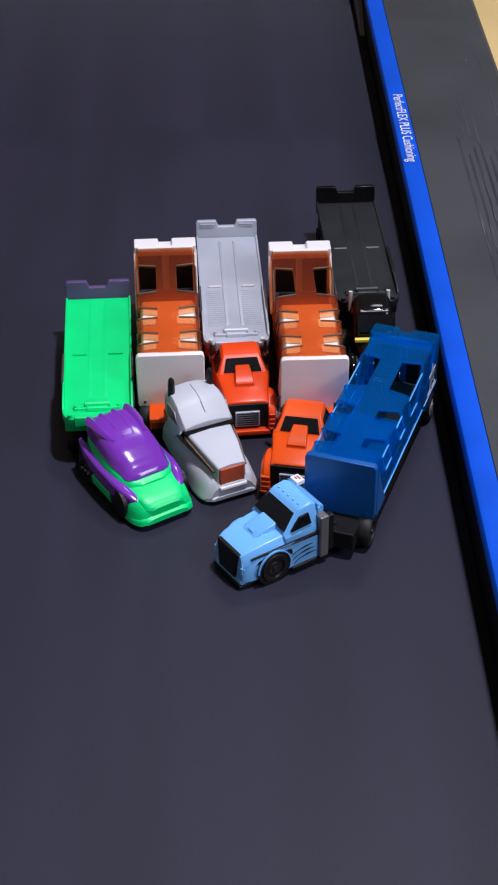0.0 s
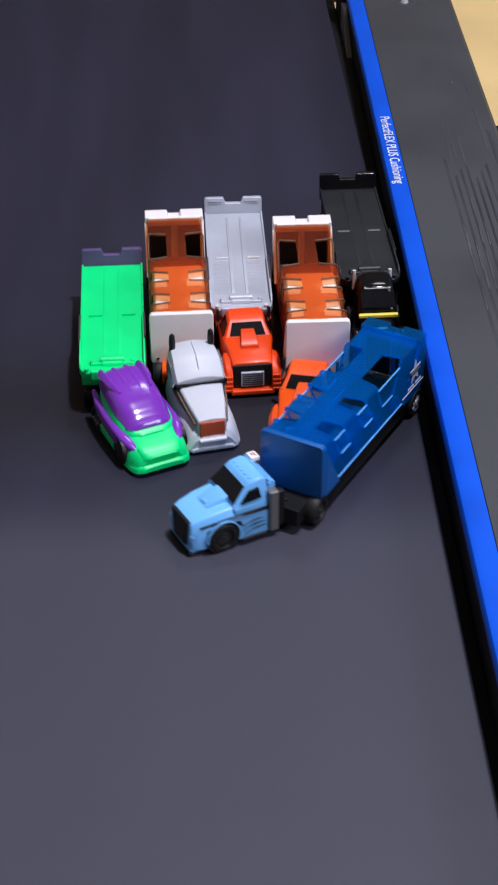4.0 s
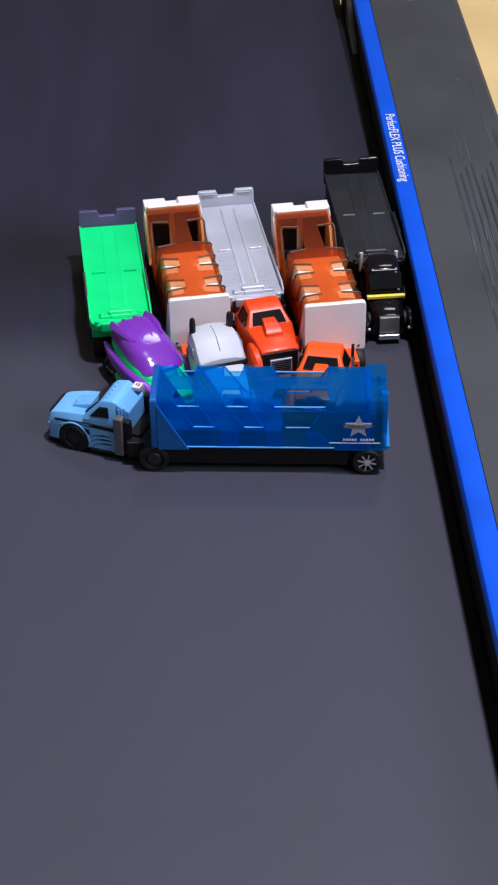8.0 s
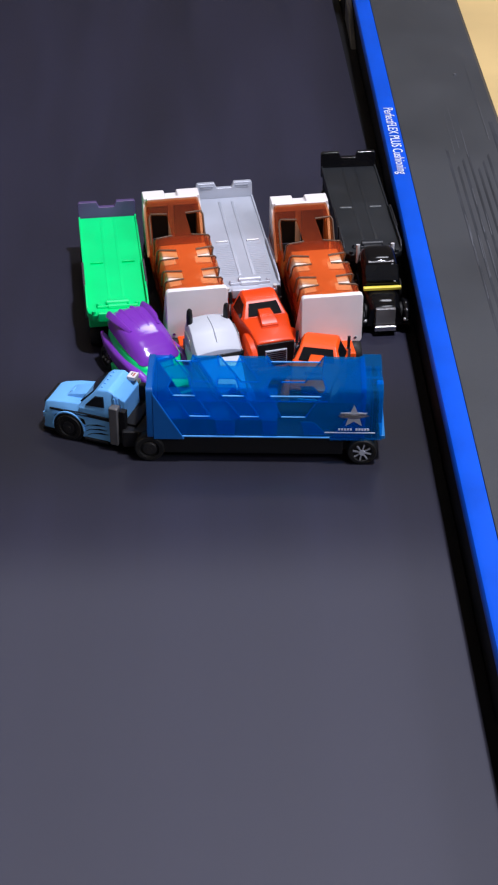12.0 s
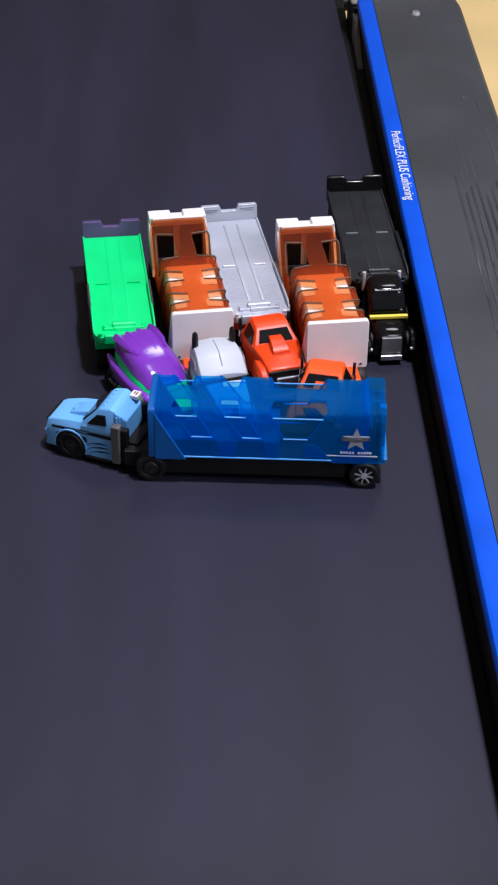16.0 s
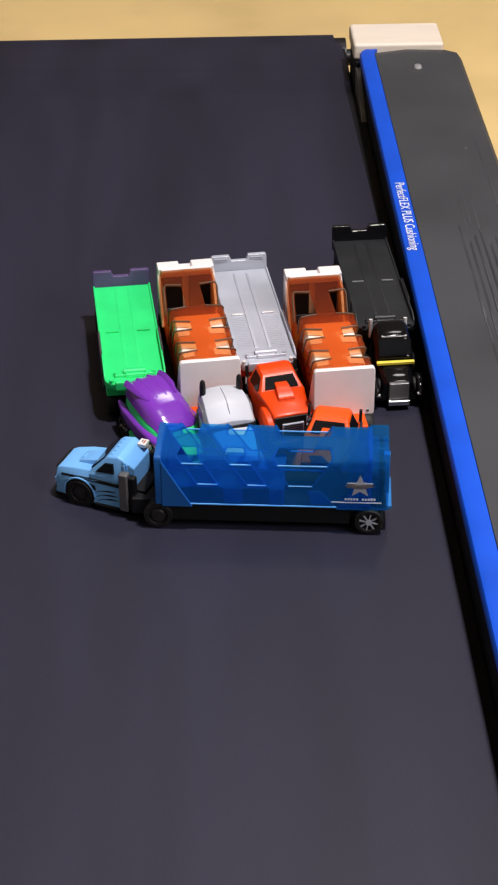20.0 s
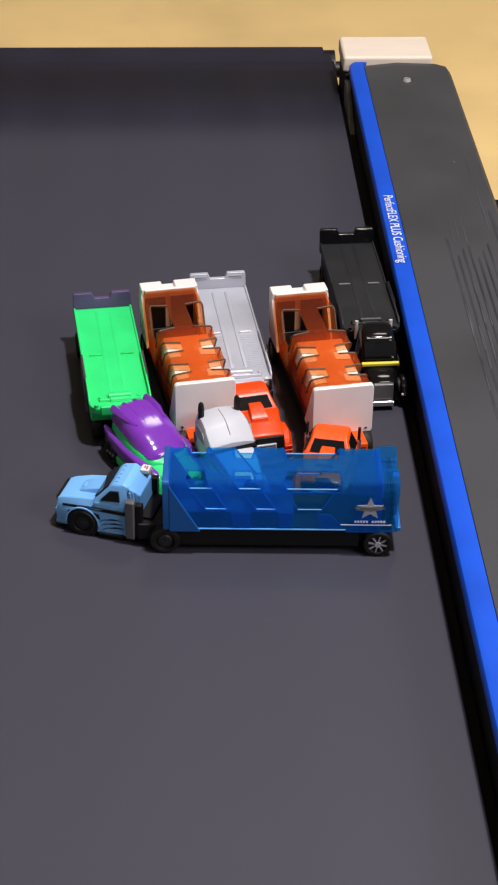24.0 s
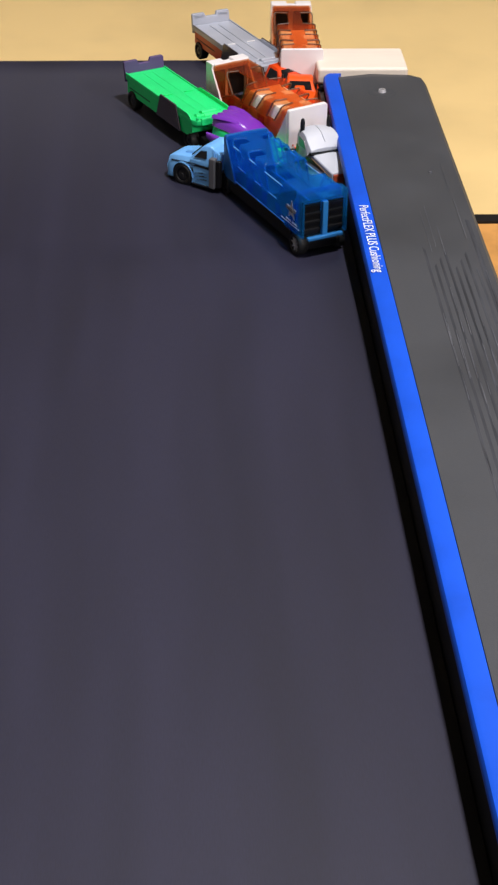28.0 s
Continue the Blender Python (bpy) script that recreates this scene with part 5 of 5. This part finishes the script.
    walk(silver_truck, [
        (0, on_belt(-0.1231, 0.0730, -88.21)),
        (0.5, on_belt(-0.1217, 0.0798, -88.66)),
        (1, on_belt(-0.1206, 0.0859, -89.67)),
        (1.5, on_belt(-0.1200, 0.0848, -88.24)),
        (2, on_belt(-0.1217, 0.0936, -88.00)),
        (2.5, on_belt(-0.1204, 0.0974, -88.37)),
        (3, on_belt(-0.1209, 0.1074, -90.84)),
        (3.5, on_belt(-0.1163, 0.1125, -89.02)),
        (4, on_belt(-0.1100, 0.1374, -89.12)),
        (4.5, on_belt(-0.1126, 0.1640, -88.04)),
        (6.5, on_belt(-0.1203, 0.1422, -82.35)),
        (7, on_belt(-0.1189, 0.1460, -83.65)),
        (7.5, on_belt(-0.1201, 0.1424, -83.40)),
        (8, on_belt(-0.1195, 0.1481, -82.96)),
        (8.5, on_belt(-0.1184, 0.1453, -83.31)),
        (9, on_belt(-0.1202, 0.1432, -83.97)),
        (9.5, on_belt(-0.1193, 0.1444, -84.79)),
        (10, on_belt(-0.1198, 0.1448, -84.73)),
        (10.5, on_belt(-0.1196, 0.1453, -84.56)),
        (11, on_belt(-0.1192, 0.1476, -85.01)),
        (11.5, on_belt(-0.1193, 0.1452, -84.10)),
        (13.5, on_belt(-0.1204, 0.1473, -82.45)),
        (14, on_belt(-0.1202, 0.1510, -81.75)),
        (14.5, on_belt(-0.1196, 0.1470, -81.68)),
        (15, on_belt(-0.1182, 0.1480, -81.75)),
        (15.5, on_belt(-0.1197, 0.1477, -81.82)),
        (16, on_belt(-0.1202, 0.1473, -81.90)),
        (16.5, on_belt(-0.1198, 0.1473, -81.97)),
        (17, on_belt(-0.1205, 0.1501, -82.05)),
        (17.5, on_belt(-0.1211, 0.1464, -82.13)),
        (18, on_belt(-0.1206, 0.1484, -82.22)),
        (18.5, on_belt(-0.1215, 0.1472, -82.30)),
        (19, on_belt(-0.1204, 0.1494, -82.39)),
        (19.5, on_belt(-0.1191, 0.1495, -82.48)),
        (20, on_belt(-0.1182, 0.1525, -83.20)),
        (20.5, on_belt(-0.1181, 0.1512, -84.32)),
        (21, on_belt(-0.1175, 0.1474, -85.13)),
        (21.5, on_belt(-0.1199, 0.1430, -85.25)),
        (22, on_belt(-0.1188, 0.1417, -85.51)),
        (22.5, on_belt(-0.1195, 0.1389, -84.84)),
        (24.5, on_belt(-0.1301, 0.1429, -82.73)),
        (25, on_belt(-0.1366, 0.1490, -71.41)),
        (25.5, on_belt(-0.1401, 0.1781, -70.24)),
        (26, on_belt(-0.1330, 0.2764, -66.60)),
        (26.4, on_belt(-0.1269, 0.3697, -77.03)),
        (26.5, on_belt(-0.1255, 0.3984, -75.94)),
        (26.8, on_belt(-0.1213, 0.4847, -72.67)),
        (27, on_belt(-0.1219, 0.5307, -72.75)),
        (27.2, on_belt(-0.1225, 0.5768, -72.82)),
        (27.5, on_belt(-0.1158, 0.6331, -70.98)),
        (27.6, on_belt(-0.1136, 0.6519, -70.37)),
        (28, on_belt(-0.0950, 0.7150, -66.00)),
    ])
    walk(silver_front, [(0, hitch(3)), (3, hitch(3)), (6.5, hitch(7)), (22, hitch(7)), (25, hitch(6)), (28, hitch(10))])
    walk(orange_truck, [
        (0, on_belt(-0.0784, 0.0240, -89.00)),
        (0.5, on_belt(-0.0778, 0.0293, -89.23)),
        (1, on_belt(-0.0770, 0.0339, -89.16)),
        (1.5, on_belt(-0.0753, 0.0329, -89.11)),
        (2, on_belt(-0.0778, 0.0436, -88.89)),
        (2.5, on_belt(-0.0761, 0.0456, -89.03)),
        (3, on_belt(-0.0765, 0.0557, -89.54)),
        (3.5, on_belt(-0.0721, 0.0641, -89.31)),
        (4, on_belt(-0.0661, 0.0879, -88.99)),
        (4.5, on_belt(-0.0671, 0.1165, -88.32)),
        (6.5, on_belt(-0.0720, 0.1017, -83.47)),
        (7, on_belt(-0.0713, 0.1036, -83.70)),
        (7.5, on_belt(-0.0720, 0.1020, -83.65)),
        (8, on_belt(-0.0706, 0.1065, -83.63)),
        (8.5, on_belt(-0.0707, 0.1038, -83.60)),
        (9, on_belt(-0.0717, 0.1028, -83.65)),
        (9.5, on_belt(-0.0711, 0.1030, -83.81)),
        (10, on_belt(-0.0719, 0.1026, -83.88)),
        (10.5, on_belt(-0.0709, 0.1033, -83.88)),
        (11, on_belt(-0.0711, 0.1054, -83.80)),
        (11.5, on_belt(-0.0708, 0.1029, -83.82)),
        (13.5, on_belt(-0.0701, 0.1077, -84.06)),
        (14, on_belt(-0.0710, 0.1101, -84.16)),
        (14.5, on_belt(-0.0700, 0.1074, -84.04)),
        (15, on_belt(-0.0690, 0.1073, -83.96)),
        (15.5, on_belt(-0.0702, 0.1075, -83.94)),
        (16, on_belt(-0.0705, 0.1079, -83.97)),
        (16.5, on_belt(-0.0703, 0.1084, -84.35)),
        (17, on_belt(-0.0707, 0.1096, -84.56)),
        (17.5, on_belt(-0.0708, 0.1074, -84.02)),
        (18, on_belt(-0.0706, 0.1093, -83.67)),
        (18.5, on_belt(-0.0713, 0.1087, -83.68)),
        (19, on_belt(-0.0706, 0.1098, -83.76)),
        (19.5, on_belt(-0.0699, 0.1101, -84.21)),
        (20, on_belt(-0.0695, 0.1107, -84.58)),
        (20.5, on_belt(-0.0704, 0.1087, -84.37)),
        (21, on_belt(-0.0697, 0.1046, -83.99)),
        (21.5, on_belt(-0.0702, 0.1004, -83.81)),
        (22, on_belt(-0.0698, 0.0993, -84.10)),
        (22.5, on_belt(-0.0704, 0.0976, -83.05)),
        (24.5, on_belt(-0.0737, 0.1076, -78.17)),
        (25, on_belt(-0.0778, 0.1220, -72.30)),
        (25.5, on_belt(-0.0775, 0.1612, -66.35)),
        (26, on_belt(-0.0740, 0.2534, -67.60)),
        (26.4, on_belt(-0.0706, 0.3496, -68.93)),
        (26.5, on_belt(-0.0718, 0.3707, -68.95)),
        (26.8, on_belt(-0.0644, 0.4607, -70.88)),
        (27, on_belt(-0.0661, 0.5103, -70.99)),
        (27.2, on_belt(-0.0647, 0.5496, -71.71)),
        (27.5, on_belt(-0.0581, 0.6172, -74.15)),
        (27.6, on_belt(-0.0563, 0.6373, -74.26)),
        (28, on_belt(-0.0180, 0.7115, -89.30)),
    ])
    walk(orange_front, [(0, hitch(-13)), (3, hitch(-13)), (4, hitch(-13)), (6.5, hitch(-18)), (22, hitch(-20)), (24.5, hitch(-22)), (25, hitch(-22)), (25.5, hitch(-22)), (26, hitch(-18)), (27, hitch(-14)), (28, hitch(-6))])
    walk(black_truck, [
        (0, on_belt(-0.0421, 0.1185, -87.89)),
        (0.5, on_belt(-0.0413, 0.1245, -88.12)),
        (1, on_belt(-0.0401, 0.1286, -88.33)),
        (1.5, on_belt(-0.0404, 0.1282, -87.69)),
        (2, on_belt(-0.0411, 0.1382, -87.94)),
        (2.5, on_belt(-0.0405, 0.1399, -87.81)),
        (3, on_belt(-0.0403, 0.1477, -88.16)),
        (3.5, on_belt(-0.0357, 0.1537, -87.77)),
        (4, on_belt(-0.0283, 0.1711, -87.85)),
        (4.5, on_belt(-0.0275, 0.1911, -87.82)),
        (6.5, on_belt(-0.0294, 0.1912, -86.77)),
        (7, on_belt(-0.0293, 0.1915, -86.80)),
        (7.5, on_belt(-0.0294, 0.1907, -86.82)),
        (8, on_belt(-0.0281, 0.1926, -86.81)),
        (8.5, on_belt(-0.0287, 0.1917, -86.79)),
        (9, on_belt(-0.0290, 0.1906, -86.91)),
        (9.5, on_belt(-0.0290, 0.1904, -86.96)),
        (10, on_belt(-0.0293, 0.1901, -86.85)),
        (10.5, on_belt(-0.0292, 0.1905, -86.77)),
        (11, on_belt(-0.0291, 0.1923, -86.80)),
        (11.5, on_belt(-0.0289, 0.1910, -86.76)),
        (13.5, on_belt(-0.0292, 0.1908, -86.60)),
        (14, on_belt(-0.0294, 0.1926, -86.56)),
        (14.5, on_belt(-0.0290, 0.1912, -86.64)),
        (15, on_belt(-0.0280, 0.1913, -86.71)),
        (15.5, on_belt(-0.0287, 0.1918, -86.71)),
        (16, on_belt(-0.0294, 0.1916, -86.66)),
        (16.5, on_belt(-0.0291, 0.1926, -86.61)),
        (17, on_belt(-0.0294, 0.1929, -86.56)),
        (17.5, on_belt(-0.0291, 0.1920, -86.60)),
        (18, on_belt(-0.0291, 0.1933, -86.59)),
        (18.5, on_belt(-0.0296, 0.1930, -86.50)),
        (19, on_belt(-0.0292, 0.1935, -86.44)),
        (19.5, on_belt(-0.0288, 0.1948, -86.49)),
        (20, on_belt(-0.0294, 0.1951, -86.57)),
        (20.5, on_belt(-0.0297, 0.1964, -86.52)),
        (21, on_belt(-0.0295, 0.1960, -86.45)),
        (21.5, on_belt(-0.0297, 0.1968, -86.47)),
        (22, on_belt(-0.0296, 0.1966, -86.58)),
        (22.5, on_belt(-0.0296, 0.1986, -86.57)),
        (24.5, on_belt(-0.0289, 0.2220, -86.81)),
        (25, on_belt(-0.0300, 0.2474, -86.55)),
        (25.5, on_belt(-0.0299, 0.3013, -86.49)),
        (26, on_belt(-0.0288, 0.3940, -88.00)),
        (26.4, on_belt(-0.0278, 0.4857, -83.92)),
        (26.5, on_belt(-0.0268, 0.5172, -87.41)),
        (26.8, on_belt(-0.0220, 0.6108, -91.37)),
        (27, on_belt(-0.0094, 0.6642, -94.51)),
        (27.2, on_belt(-0.0094, 0.7182, -94.51)),
        (27.5, on_belt(-0.0094, 0.7992, -94.51, -0.030, 0.0)),
        (27.6, on_belt(-0.0094, 0.8262, -94.51, -0.043, 0.0)),
        (28, on_belt(-0.0094, 0.9342, -94.51, -0.142, 0.0)),
    ])
    walk(black_front, [(0, hitch(0)), (28, hitch(0))])
    walk(blue_truck, [
        (0, on_belt(-0.0214, -0.0811, -110.48)),
        (0.5, on_belt(-0.0208, -0.0774, -111.00)),
        (1, on_belt(-0.0200, -0.0740, -111.84)),
        (1.5, on_belt(-0.0190, -0.0731, -110.09)),
        (2, on_belt(-0.0197, -0.0639, -111.80)),
        (2.5, on_belt(-0.0196, -0.0623, -110.74)),
        (3, on_belt(-0.0206, -0.0541, -112.59)),
        (3.5, on_belt(-0.0164, -0.0514, -112.43)),
        (4, on_belt(-0.0169, -0.0528, -121.03)),
        (4.5, on_belt(-0.0098, -0.0606, -153.20)),
        (6.5, on_belt(-0.0321, -0.1202, -182.21)),
        (7, on_belt(-0.0349, -0.1190, -183.55)),
        (7.5, on_belt(-0.0330, -0.1195, -181.94)),
        (8, on_belt(-0.0326, -0.1159, -183.63)),
        (8.5, on_belt(-0.0334, -0.1187, -183.65)),
        (9, on_belt(-0.0332, -0.1200, -183.17)),
        (9.5, on_belt(-0.0342, -0.1193, -183.15)),
        (10, on_belt(-0.0349, -0.1204, -183.22)),
        (10.5, on_belt(-0.0339, -0.1185, -183.30)),
        (11, on_belt(-0.0337, -0.1166, -184.24)),
        (11.5, on_belt(-0.0334, -0.1199, -183.32)),
        (13.5, on_belt(-0.0358, -0.1066, -182.28)),
        (14, on_belt(-0.0369, -0.1056, -180.46)),
        (14.5, on_belt(-0.0350, -0.1053, -182.51)),
        (15, on_belt(-0.0314, -0.1052, -183.74)),
        (15.5, on_belt(-0.0332, -0.1088, -183.14)),
        (16, on_belt(-0.0349, -0.1079, -183.49)),
        (16.5, on_belt(-0.0341, -0.1076, -182.89)),
        (17, on_belt(-0.0340, -0.1056, -182.25)),
        (17.5, on_belt(-0.0343, -0.1109, -182.53)),
        (18, on_belt(-0.0348, -0.1114, -183.80)),
        (18.5, on_belt(-0.0367, -0.1127, -184.19)),
        (19, on_belt(-0.0361, -0.1124, -184.46)),
        (19.5, on_belt(-0.0348, -0.1107, -184.61)),
        (20, on_belt(-0.0374, -0.1071, -184.82)),
        (20.5, on_belt(-0.0376, -0.1115, -185.04)),
        (21, on_belt(-0.0390, -0.1134, -185.57)),
        (21.5, on_belt(-0.0347, -0.1184, -184.31)),
        (22, on_belt(-0.0358, -0.1209, -183.61)),
        (22.5, on_belt(-0.0340, -0.1209, -183.16)),
        (24.5, on_belt(-0.0156, -0.1124, -181.92)),
        (25, on_belt(-0.0022, -0.1036, -182.86)),
        (25.5, on_belt(-0.0067, -0.0917, -192.59)),
        (26, on_belt(-0.0142, -0.0873, -217.08)),
        (26.4, on_belt(-0.0244, -0.0729, -249.65)),
        (26.5, on_belt(-0.0240, -0.0519, -250.06)),
        (26.8, on_belt(-0.0227, 0.0150, -252.60)),
        (27, on_belt(-0.0225, 0.0653, -253.40)),
        (27.2, on_belt(-0.0228, 0.1090, -251.60)),
        (27.5, on_belt(-0.0196, 0.1677, -242.29)),
        (27.6, on_belt(-0.0184, 0.1893, -240.19)),
        (28, on_belt(-0.0216, 0.2632, -246.15)),
    ])
    walk(blue_front, [(0, hitch(-37)), (3, hitch(-38)), (3.5, hitch(-36)), (4, hitch(-32)), (4.5, hitch(-26)), (6.5, hitch(-19)), (22.5, hitch(-19)), (24.5, hitch(-14)), (25, hitch(-12)), (25.5, hitch(-6)), (26, hitch(3)), (26.4, hitch(21)), (27, hitch(32)), (28, hitch(30))])


motions()
